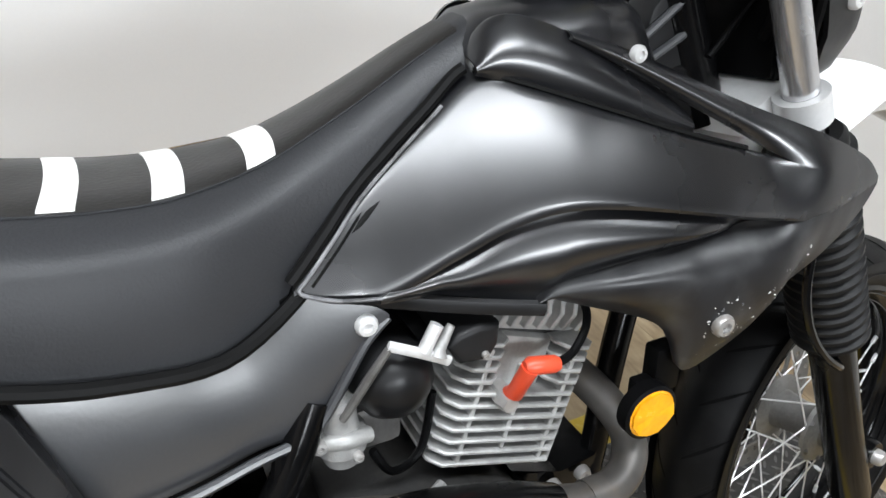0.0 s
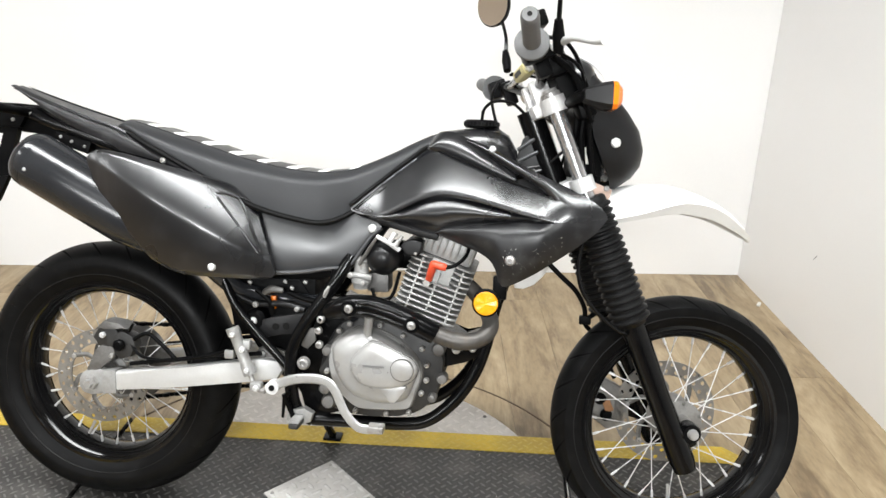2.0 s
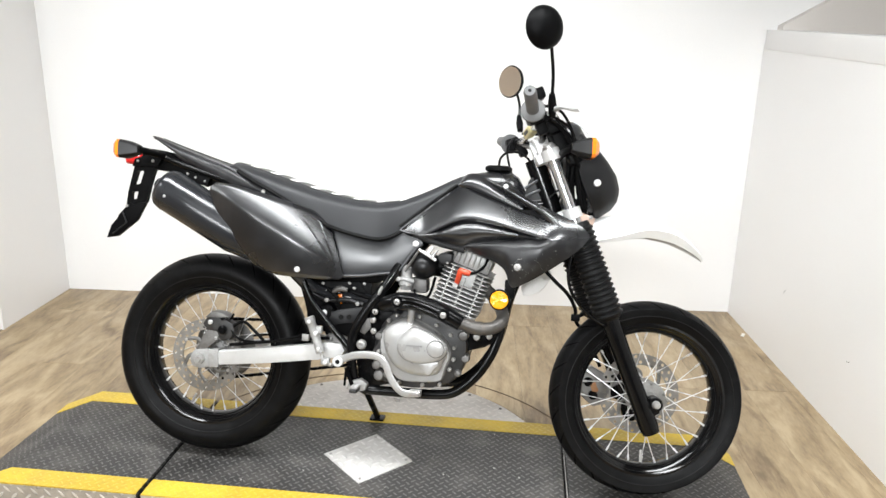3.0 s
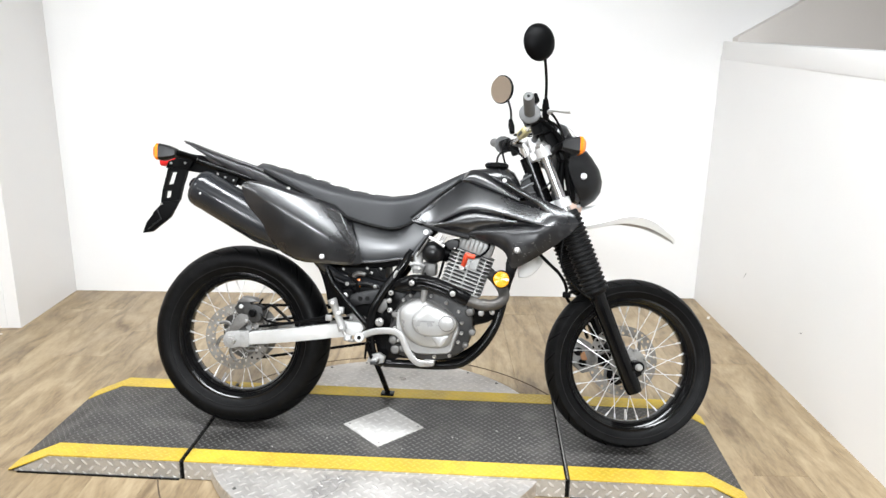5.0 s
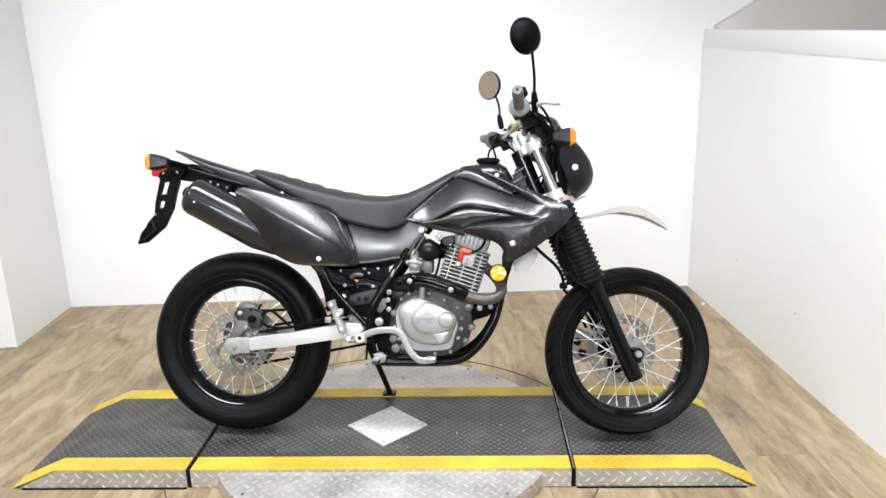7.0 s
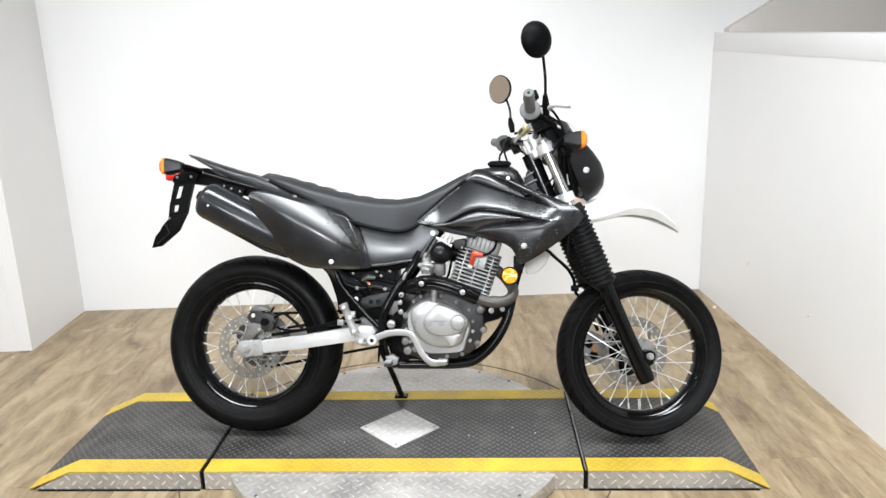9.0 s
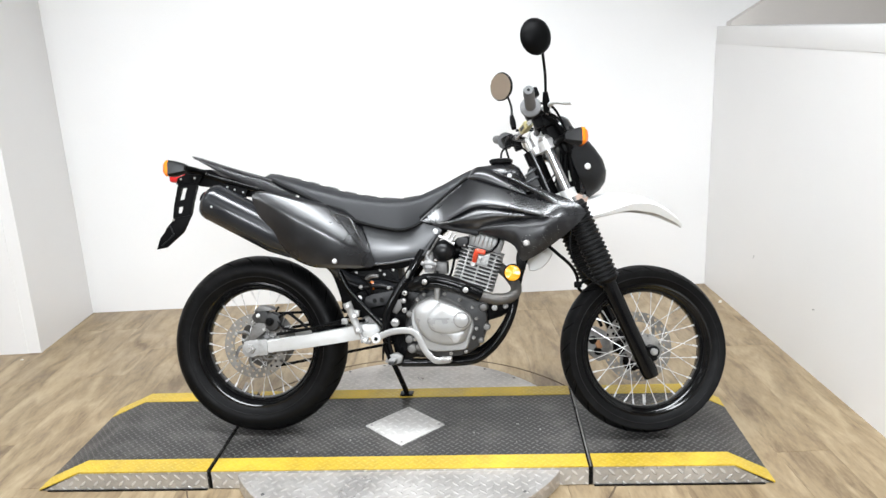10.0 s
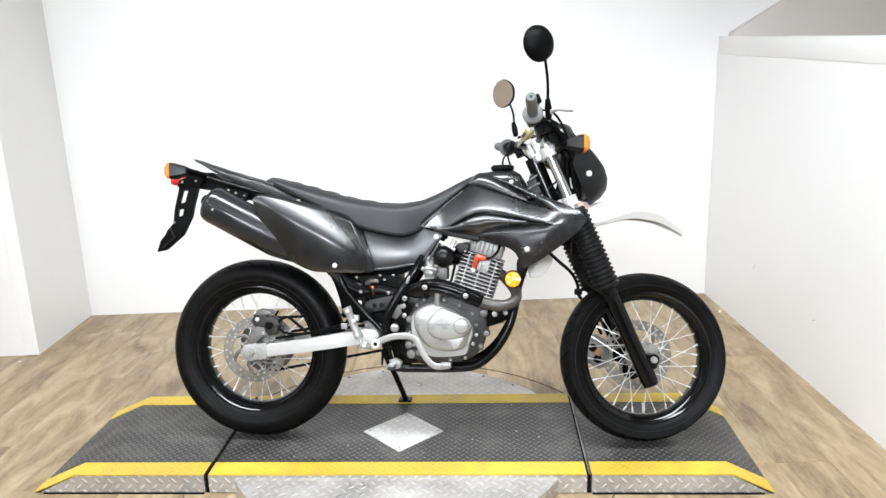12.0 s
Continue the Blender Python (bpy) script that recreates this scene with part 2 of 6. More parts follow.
HUB_ALU = surface("grimy_hub_metal", (0.2, 0.195, 0.185), 0.42, 0.35, vary=0.25, scale=24, fine=240, bump=0.25, dust=(0.1, 0.09, 0.08), dust_amount=0.5)
CASE_SILVER = surface("painted_case_silver", (0.385, 0.382, 0.375), 0.34, 0.3, vary=0.1, scale=14, fine=220, bump=0.06, dust=(0.3, 0.28, 0.26), dust_amount=0.3)
DARK_CAST = surface("grimy_cast_metal", (0.15, 0.146, 0.14), 0.5, 0.5, vary=0.25, scale=24, fine=240, bump=0.25, dust=(0.08, 0.07, 0.06), dust_amount=0.6)
CASE_DARK = surface("grimy_case_and_fin_shade", (0.022, 0.0215, 0.021), 0.5, 0.2, vary=0.3, scale=22, fine=240, bump=0.2, dust=(0.07, 0.065, 0.06), dust_amount=0.3)
CHROME = surface("chromed_steel", (0.62, 0.62, 0.63), 0.24, 0.85, vary=0.05, scale=20, bump=0.0, rough_vary=0.05)
DISC_STEEL = surface("brake_disc_steel", (0.24, 0.228, 0.21), 0.36, 0.5, vary=0.15, scale=25, bump=0.05, dust=(0.4, 0.33, 0.25), dust_amount=0.3)
STEEL = surface("dull_steel", (0.38, 0.372, 0.36), 0.34, 0.45, vary=0.2, scale=25, bump=0.05, dust=(0.2, 0.13, 0.08), dust_amount=0.3)
HEADER_STEEL = surface("burnt_grey_steel", (0.09, 0.084, 0.078), 0.5, 0.5, vary=0.25, scale=22, bump=0.1, dust=(0.12, 0.095, 0.07), dust_amount=0.4)
WHITE_PLASTIC = surface("white_fender_plastic", (0.84, 0.84, 0.83), 0.35, vary=0.03, scale=5, bump=0.02)
GRIP_GREY = surface("grey_grip_rubber", (0.115, 0.115, 0.115), 0.6, vary=0.1, scale=30, bump=0.3)
AMBER = surface("amber_lens", (0.95, 0.22, 0.012), 0.2, vary=0.05, scale=40, bump=0.1, coat=0.5)
AMBER_YELLOW = surface("amber_reflector", (0.85, 0.36, 0.008), 0.2, vary=0.15, scale=60, fine=200, bump=0.4, coat=0.6)
AMBER_SHADE = surface("amber_reflector_shade", (0.8, 0.335, 0.007), 0.2, vary=0.15, scale=60, fine=200, bump=0.4, coat=0.6)
DARK_PLASTIC = surface("black_moulded_plastic", (0.008, 0.008, 0.0085), 0.4, vary=0.2, scale=15, bump=0.06, spec=0.27)
RED_CAP = surface("red_plug_cap", (0.68, 0.075, 0.03), 0.42, vary=0.08, scale=30, bump=0.05)
RED_LENS = surface("red_tail_lens", (0.62, 0.02, 0.02), 0.15, vary=0.05, bump=0.02, coat=0.5)
MIRROR = surface("mirror_glass", (0.95, 0.92, 0.88), 0.02, 1.0, vary=0.0, bump=0.0, rough_vary=0.0)
COPPER = surface("rusty_caliper", (0.3, 0.15, 0.07), 0.5, 0.4, vary=0.3, scale=40)
COPPER_PALE = surface("pale_copper", (0.55, 0.4, 0.33), 0.45, 0.2, vary=0.2, scale=40)
PALE_LABEL = surface("pale_label", (0.75, 0.74, 0.66), 0.5, vary=0.06, scale=30)
LABEL_YELLOW = surface("yellow_label", (0.68, 0.62, 0.3), 0.5, vary=0.06, scale=30)
INK = surface("label_ink", (0.06, 0.06, 0.06), 0.6)
BRONZE = surface("dark_metal_logo", (0.24, 0.24, 0.24), 0.4, 0.6)

# ---- mesh helpers ----


def part(name, bm, material, parent=None, label="", smooth=True, m=None):
    """Links a bmesh as one mesh object, under a thing or a part where one is given."""
    if m is not None:
        bm.transform(m)
    bmesh.ops.recalc_face_normals(bm, faces=bm.faces)
    me = bpy.data.meshes.new(name)
    bm.to_mesh(me)
    bm.free()
    me.materials.append(material)
    if smooth:
        me.polygons.foreach_set("use_smooth", [True] * len(me.polygons))
        me.set_sharp_from_angle(angle=radians(38))
    ob = new(name, me)
    if parent is not None:
        ob.parent = parent
    if label:
        ob["label"] = label
    return ob


def box(cx, cy, cz, sx, sy, sz, bevel=0.0, segments=2):
    bm = bmesh.new()
    bmesh.ops.create_cube(bm, size=1.0, matrix=Matrix.Translation((cx, cy, cz)) @ Matrix.Diagonal((sx, sy, sz, 1)))
    if bevel:
        bmesh.ops.bevel(bm, geom=list(bm.edges), offset=bevel, segments=segments, profile=0.6, affect="EDGES")
    return bm


def curve_through(points, n=6):
    """A smooth line through the points."""
    p = [Vector(q) for q in points]
    out = []
    for i in range(len(p) - 1):
        a, b, c, d = p[max(i - 1, 0)], p[i], p[i + 1], p[min(i + 2, len(p) - 1)]
        for k in range(n):
            t = k / n
            out.append(0.5 * ((2 * b) + (c - a) * t + (2 * a - 5 * b + 4 * c - d) * t * t + (3 * b - a - 3 * c + d) * t ** 3))
    out.append(p[-1])
    return out


def tube(points, radius, seg=12, n=6, smooth=True, flat=1.0):
    """A capped round bar along the points; radius is one number or one for each point."""
    line = curve_through(points, n) if smooth and len(points) > 2 else [Vector(q) for q in points]
    radii = [float(radius)] * len(line) if isinstance(radius, (int, float)) else list(map(float, np.interp(
        np.linspace(0, 1, len(line)), np.linspace(0, 1, len(radius)), radius)))
    bm = bmesh.new()
    rings, up = [], None
    for i, p in enumerate(line):
        d = (line[min(i + 1, len(line) - 1)] - line[max(i - 1, 0)]).normalized()
        if up is None:
            up = Vector((0, 1, 0)) if abs(d.y) < 0.9 else Vector((0, 0, 1))
        side = d.cross(up).normalized()
        up = side.cross(d).normalized()
        rings.append([bm.verts.new(p + radii[i] * (math.cos(a) * side + flat * math.sin(a) * up))
                      for a in (2 * math.pi * k / seg for k in range(seg))])
    for a, b in zip(rings, rings[1:]):
        for k in range(seg):
            bm.faces.new((a[k], a[(k + 1) % seg], b[(k + 1) % seg], b[k]))
    bm.faces.new(rings[0]), bm.faces.new(rings[-1])
    return bm


def lathe(profile, seg=48, closed=False):
    """Turns a profile of (radius, distance along y) round the y axis."""
    bm = bmesh.new()
    rings = []
    for r, y in profile:
        if r < 1e-6:
            rings.append([bm.verts.new((0, y, 0))])
        else:
            rings.append([bm.verts.new((r * math.cos(a), y, r * math.sin(a))) for a in (2 * math.pi * k / seg for k in range(seg))])
    pairs = list(zip(rings, rings[1:])) + ([(rings[-1], rings[0])] if closed else [])
    for a, b in pairs:
        for k in range(seg):
            j = (k + 1) % seg
            if len(a) == 1 and len(b) == 1:
                break
            if len(a) == 1:
                bm.faces.new((a[0], b[k], b[j]))
            elif len(b) == 1:
                bm.faces.new((a[k], a[j], b[0]))
            else:
                bm.faces.new((a[k], a[j], b[j], b[k]))
    return bm


def prism(outline, y0, y1, bevel=0.0, n=0, segments=2):
    """A plate with the outline (x, z), from y0 to y1; n: steps of a smooth closed outline."""
    pts = [Vector((x, 0, z)) for x, z in outline]
    if n:
        ring = pts[-1:] + pts + pts[:2]
        full = curve_through(ring, n)
        pts = full[n:-n - 1]
    bm = bmesh.new()
    a = [bm.verts.new((p.x, y0, p.z)) for p in pts]
    b = [bm.verts.new((p.x, y1, p.z)) for p in pts]
    k = len(pts)
    fa, fb = bm.faces.new(a), bm.faces.new(b)
    for i in range(k):
        bm.faces.new((a[i], a[(i + 1) % k], b[(i + 1) % k], b[i]))
    if bevel:
        edges = set(fa.edges) | set(fb.edges)
        bmesh.ops.bevel(bm, geom=list(edges), offset=bevel, segments=segments, profile=0.6, affect="EDGES")
    return bm


def smooth_line(points, n=8):
    c = curve_through([(x, 0, z) for x, z in points], n)
    return np.array([p.x for p in c]), np.array([p.z for p in c])


def panel(top, bottom, out, side=-1, nu=44, nt=14, thick=0.004, soft=True):
    """A moulded shell between a top and a bottom line (x, z). out(x, z, s) is its distance from the middle plane, s from 0 below to 1 above."""
    tx, tz = smooth_line(top) if soft else map(np.array, zip(*top))
    bx, bz = smooth_line(bottom) if soft else map(np.array, zip(*bottom))
    x0, x1 = max(tx.min(), bx.min()), min(tx.max(), bx.max())
    order_t, order_b = np.argsort(tx, kind="stable"), np.argsort(bx, kind="stable")
    bm = bmesh.new()
    outer, inner = [], []
    for i in range(nu + 1):
        x = x0 + (x1 - x0) * (0.5 - 0.5 * math.cos(math.pi * i / nu)) * 0.5 + (x1 - x0) * i / nu * 0.5
        hi = np.interp(x, tx[order_t], tz[order_t])
        lo = min(np.interp(x, bx[order_b], bz[order_b]), hi - 0.0008)
        ro, ri = [], []
        for j in range(nt + 1):
            s = j / nt
            z = lo + (hi - lo) * s
            d = out(x, z, s)
            ro.append(bm.verts.new((x, side * d, z)))
            ri.append(bm.verts.new((x, side * (d - thick), z)))
        outer.append(ro), inner.append(ri)
    for i in range(nu):
        for j in range(nt):
            bm.faces.new((outer[i][j], outer[i + 1][j], outer[i + 1][j + 1], outer[i][j + 1]))
            bm.faces.new((inner[i][j], inner[i][j + 1], inner[i + 1][j + 1], inner[i + 1][j]))
        for j in (0, nt):
            bm.faces.new((outer[i][j], inner[i][j], inner[i + 1][j], outer[i + 1][j]))
    for i in (0, nu):
        for j in range(nt):
            bm.faces.new((outer[i][j], outer[i][j + 1], inner[i][j + 1], inner[i][j]))
    return bm


def loft(sections):
    """Closed rings of equal length joined into one skin, capped at both ends."""
    bm = bmesh.new()
    rings = [[bm.verts.new(p) for p in s] for s in sections]
    for a, b in zip(rings, rings[1:]):
        for k in range(len(a)):
            j = (k + 1) % len(a)
            bm.faces.new((a[k], a[j], b[j], b[k]))
    bm.faces.new(rings[0]), bm.faces.new(rings[-1])
    return bm


def dome(outline, levels, n=4):
    """A cast cover: the smooth closed outline (x, z) rises through levels of (inset, y) to a flat top."""
    pts = [Vector((x, 0, z)) for x, z in outline]
    if n:
        pts = curve_through(pts[-1:] + pts + pts[:2], n)[n:-n - 1]
    mid = sum(pts, Vector()) / len(pts)
    return loft([[(p + (mid - p).normalized() * inset) * 1.0 + Vector((0, y, 0)) for p in pts] for inset, y in levels])


def holed_plate(outer, inner, y0, y1):
    """A four-sided plate (x, z) with a four-sided opening right through it."""
    bm = bmesh.new()
    rings = [[bm.verts.new((x, y, z)) for x, z in ring] for y in (y0, y1) for ring in (outer, inner)]
    for a, b in ((0, 1), (2, 3), (0, 2), (1, 3)):
        for k in range(4):
            j = (k + 1) % 4
            bm.faces.new((rings[a][k], rings[a][j], rings[b][j], rings[b][k]))
    return bm


def join(*meshes):
    """Several bmeshes as one."""
    out = bmesh.new()
    for b in meshes:
        me = bpy.data.meshes.new("join")
        b.to_mesh(me)
        b.free()
        out.from_mesh(me)
        bpy.data.meshes.remove(me)
    return out


def at(bm, *p):
    bm.transform(pose(*p))
    return bm


def bolt(parent, x, y, z, r=0.008, h=0.006, material=None, side=-1, m=None, name="bolt", label=""):
    """A domed screw head with its socket, facing sideways."""
    bm = lathe([(0.0, -h * 0.45), (r * 0.42, -h * 0.45), (r * 0.45, -h), (r * 0.8, -h * 0.9), (r, -h * 0.4), (r, 0.002), (0, 0.002)], 16)
    if side > 0:
        bm.transform(Matrix.Diagonal((1, -1, 1, 1)))
    bm.transform(Matrix.Translation((x, y, z)))
    return part(name, bm, material or ALU, parent, label, m=m)


def empty(name, m=None):
    ob = new(name)
    ob.empty_display_size = 0.1
    if m is not None:
        ob.matrix_world = m
    return ob


# ---- the room ----
ROOM = pose(1.54, 2.0, 0, 0, 0, 3.8)   # at the foot of the back right corner, x along the back wall
LEFT, STEP, FAR_LEFT, REAR, HIGH, LEDGE = -3.47, 0.58, -5.2, -6.6, 3.0, 1.382


def wall(name, cx, cy, cz, sx, sy, sz, material, label, bevel=0.0):
    ob = part(name, box(0, 0, 0, sx, sy, sz, bevel), material, None, smooth=False)
    ob.matrix_world = ROOM @ pose(cx, cy, cz)
    return tagged(ob, label, "wall", kind="structure")


wall("wall_back", (LEFT + 1.4) / 2, 0.06, HIGH / 2, 1.4 - LEFT, 0.12, HIGH, WALL_PAINT, "plain white painted back wall with a soft sheen")
wall("wall_return", LEFT - 0.06, -STEP / 2 + 0.002, HIGH / 2, 0.12, STEP - 0.004, HIGH, WALL_PAINT, "short white painted return of the wall")
wall("wall_left_front", (LEFT + FAR_LEFT) / 2, -STEP + 0.06, HIGH / 2, LEFT - FAR_LEFT - 0.125, 0.12, HIGH, WALL_PAINT, "white painted wall beside the recess")
wall("wall_left", FAR_LEFT, (REAR - STEP) / 2, HIGH / 2, 0.12, -REAR - STEP, HIGH, BEIGE_PAINT, "light beige painted side wall")
FALL = math.tan(radians(1.7))   # the half wall and its cap drop a little towards the rear
low = part("wall_right_low", at(prism([(-0.004, 0.0), (-0.004, LEDGE - 0.05), (REAR, LEDGE - 0.05 + REAR * FALL), (REAR, 0.0)], -0.15, 0.0), 0, 0, 0, 0, 0, 90), WALL_PAINT, None, smooth=False)
low.matrix_world = ROOM
tagged(low, "white painted half-height wall with scuff marks", "wall", kind="structure")
side = part("wall_stair_side", prism([(0.05, 1.36), (0.05, 1.42), (0.36, 1.6), (1.18, 2.08), (1.18, 1.36)], -0.07, -0.004), UPPER_PAINT, None, smooth=False)
side.matrix_world = ROOM
tagged(side, "beige wall with a sloping edge above the half wall", "wall", kind="structure")
wall("wall_right_high", 1.25, REAR / 2, HIGH / 2, 0.12, -REAR + 0.1, HIGH, UPPER_PAINT, "beige wall set back above the half wall")
# unseen rear wall, kept dark so that the bike reflects less light
wall("wall_rear", (FAR_LEFT + 1.3) / 2, REAR - 0.06, HIGH / 2, 1.4 - FAR_LEFT, 0.12, HIGH, REAR_DIM, "unseen grey rear wall, added to keep reflections dim")
trim = part("trim", box(0, 0, 0, 0.162, -REAR - 0.02, 0.088, 0.003), WALL_PAINT, None)
trim.matrix_world = ROOM @ pose(0.0785, REAR / 2 - 0.008, LEDGE + 0.02 - 0.044 + REAR / 2 * FALL, 1.7, 0, 0)
tagged(trim, "white painted wooden ledge capping the half wall", "trim", kind="structure")
# unseen ceiling closes the room, dark to cut the bounced light
ceiling = part("ceiling", box(0, 0, 0, 6.9, 7.2, 0.1), CEILING_DIM, None, smooth=False)
ceiling.matrix_world = ROOM @ pose((FAR_LEFT + 1.4) / 2, REAR / 2, HIGH + 0.05)
tagged(ceiling, "unseen plain grey ceiling, added dark to hold back fill light", "ceiling", kind="structure")

floor = part("floor", box(0, 0, 0, 6.9, 7.2, 0.1), SUBFLOOR, None, smooth=False)
floor.matrix_world = ROOM @ pose((FAR_LEFT + 1.4) / 2, REAR / 2, -0.0535)
tagged(floor, "oak-look vinyl plank floor with fine dark joints", "floor", kind="structure")


def scuff(x, y, z, length, tilt):
    """A short dark rub mark on the face of the half wall."""
    bm = box(0, 0, 0, 0.0008, length, 0.002, 0.0003, 1)
    ob = part("scuff_mark", bm, GRIP_GREY, half_wall)
    ob.matrix_local = half_wall.matrix_world.inverted() @ ROOM @ pose(x, y, z, tilt, 0, 0)


half_wall = [o for o in scene.objects if o.name == "wall_right_low"][0]
for y, z, length, tilt in ((-0.62, 0.33, 0.03, -50), (-1.2, 0.27, 0.02, -15)):
    scuff(-0.0003, y, z, length, tilt)
scrap = part("paper_scrap", box(0, 0, 0.004, 0.035, 0.014, 0.006, 0.002, 1), STRIPE, None)
scrap.matrix_world = ROOM @ pose(-0.03, -0.32, 0.0, 0, 0, 60)
tagged(scrap, "small white paper scrap on the floor beside the wall", "scrap")
scrap = part("paper_scrap", box(0, 0, 0.002, 0.012, 0.008, 0.003, 0.001, 1), STRIPE, None)
scrap.matrix_world = ROOM @ pose(-3.52, -0.66, 0.0, 0, 0, 20)
tagged(scrap, "tiny white crumb on the floor beside the wall", "scrap")

# ---- the display platform ----
DECK, Y0, Y1 = 0.066, 0.0, 0.572   # height of the deck, its front and back edge
XL, XR, GL, GR = -1.178, 1.19, -0.598, 0.622   # ends of the ramps, joints of the middle
BREAK_L, BREAK_R = -1.035, 1.062
MID = Vector((0.011, 0.278))


def slab(name, outline, parent, material, y0, y1, label="", bevel=0.001):
    return part(name, prism(outline, y0, y1, bevel, segments=1), material, parent, label)


def ramp_end(name, x_in, x_break, x_end, label):
    """An end section of the deck that slopes down to the floor, with tread-plate sides and yellow edges."""
    thing = empty(name, pose(x_in, Y0, 0))
    s = 1 if x_end > x_in else -1
    b, e = x_break - x_in, x_end - x_in
    top = [(0.004 * s, 0.0), (0.004 * s, DECK), (b, DECK), (e, 0.004), (e, 0.0)]
    slab("deck_plate", top, thing, DECK_BLACK, 0.001, Y1 - Y0)
    slab("side_plate", [(0.006 * s, 0.002), (0.006 * s, DECK - 0.003), (b - 0.003 * s, DECK - 0.003), (e - 0.02 * s, 0.004), (e - 0.02 * s, 0.002)], thing, TREAD_ALU, -0.003, 0.0005,
         "bright tread-plate side")
    for y in (0.0, Y1 - Y0 - 0.072):
        band = [(0.005 * s, DECK - 0.002), (0.005 * s, DECK + 0.0025), (b + 0.0004 * s, DECK + 0.0025), (e, 0.0065), (e, 0.002), (b, DECK - 0.002)]
        slab("edge_stripe", band, thing, YELLOW, y - 0.004 if y == 0 else y, y + 0.072, "worn yellow painted edge")
    part("base_strip", box(e * 0.48, -0.006, 0.002, abs(e) * 0.93, 0.006, 0.004), GAP_BLACK, thing)
    tagged(thing, label, "ramp", group="platform end ramps")
    return thing


ramp_end("platform_ramp", GL - 0.003, BREAK_L, XL, "black tread-plate end ramp with yellow edges and bright side")
ramp_end("platform_ramp", GR + 0.003, BREAK_R, XR, "black tread-plate end ramp with yellow edges and bright side")

deck = empty("turntable_deck", pose(0, 0, 0))
part("deck_plate", join(box((GL + GR) / 2, (Y0 + Y1) / 2, DECK / 2, GR - GL - 0.01, Y1 - Y0 - 0.002, DECK, 0.0025, 1)), DECK_BLACK, deck)
part("side_plate", box((GL + GR) / 2, -0.0012, DECK / 2, GR - GL - 0.012, 0.003, DECK - 0.006), TREAD_ALU, deck, "bright tread-plate side", smooth=False)
for y in (Y0 + 0.034, Y1 - 0.036):
    part("edge_stripe", box((GL + GR) / 2, y, DECK, GR - GL - 0.014, 0.076 if y < 0.2 else 0.072, 0.005, 0.001, 1), YELLOW, deck, "worn yellow painted edge")
for x in (GL, GR):
    part("joint_strip", box(x, (Y0 + Y1) / 2, DECK / 2 - 0.004, 0.012, Y1 - Y0 - 0.004, DECK - 0.008), GAP_BLACK, deck, "dark joint", smooth=False)
part("joint_rail", box(GR + 0.002, (Y0 + Y1) / 2, DECK - 0.002, 0.003, Y1 - Y0 - 0.01, 0.004), STEEL, deck, "bare steel rail in the joint", smooth=False)
half = 0.141
part("diamond_plate", at(box(0, 0, 0, half * 1.414, half * 1.414, 0.006, 0.001, 1), MID.x, MID.y, DECK + 0.001, 0, 0, 45), TREAD_WHITE, deck, "bright square tread plate set cornerwise")
for k in range(4):
    a = math.pi / 2 * k
    bm = lathe([(0, 0.003), (0.004, 0.0025), (0.005, 0), (0, 0)], 10)
    part("rivet", at(bm, MID.x + 0.12 * math.cos(a), MID.y + 0.12 * math.sin(a), DECK + 0.004, 90), STEEL, deck)
rnd = random.Random(3)
flakes = bmesh.new()
for k in range(36):
    x, y, r = rnd.uniform(-0.5, 0.55), rnd.uniform(0.09, 0.48), 0.0008 + 0.003 * rnd.random() ** 3
    ring_v = [flakes.verts.new((x + r * rnd.uniform(0.6, 1.3) * math.cos(a), y + r * rnd.uniform(0.6, 1.3) * math.sin(a), DECK + 0.0032)) for a in (0, 1.3, 2.5, 3.8, 5.0)]
    low_v = [flakes.verts.new((v.co.x, v.co.y, DECK - 0.001)) for v in ring_v]
    flakes.faces.new(ring_v)
    for i in range(5):
        flakes.faces.new((ring_v[i], ring_v[(i + 1) % 5], low_v[(i + 1) % 5], low_v[i]))
flake = part("paint_flakes", flakes, RIM_PALE, deck, "scattered pale specks of dirt", smooth=False)
flake["kind"] = "stuff"
tagged(deck, "black tread-plate deck with yellow edges and a bright square plate", "platform")

wheel_plate = empty("turntable_disc", pose(MID.x, MID.y, 0))
disc = lathe([(0, 0.004), (0.588, 0.004), (0.588, 0.052), (0.58, 0.0565), (0, 0.0565)], 96)
part("disc_plate", at(disc, 0, 0, 0, 90), TREAD_PALE, wheel_plate, "worn light tread plate")
for k in range(24):
    a = 2 * math.pi * k / 24
    x, y = 0.565 * math.cos(a), 0.565 * math.sin(a)
    if abs(y) > 0.31:
        part("rivet", at(lathe([(0, 0.002), (0.005, 0.002), (0.006, 0), (0, 0)], 10), x, y, 0.0565, 90), DARK_CAST, wheel_plate)
tagged(wheel_plate, "round light grey tread-plate turntable under the deck", "turntable")
ring = part("floor_seam", at(lathe([(0.744, 0), (0.744, 0.002), (0.749, 0.002), (0.749, 0)], 128, True), MID.x, MID.y, 0.0, 90), SUBFLOOR, None)
tagged(ring, "thin dark round seam in the plank floor", "seam", kind="structure")


# ---- the motorcycle: x forward, y to its left, z up, from the rear tyre's foot ----
BIKE = pose(-0.497, 0.268, DECK + 0.002, -13.2, 0, -2.7)
bike = empty("motorcycle", BIKE)
tagged(bike, "black street motorcycle with spoked wheels leaning on its side stand", "motorcycle")
RAKE, TURNED = 23.0, 9.7
HEAD = Vector((1.032, 0, 0.80))
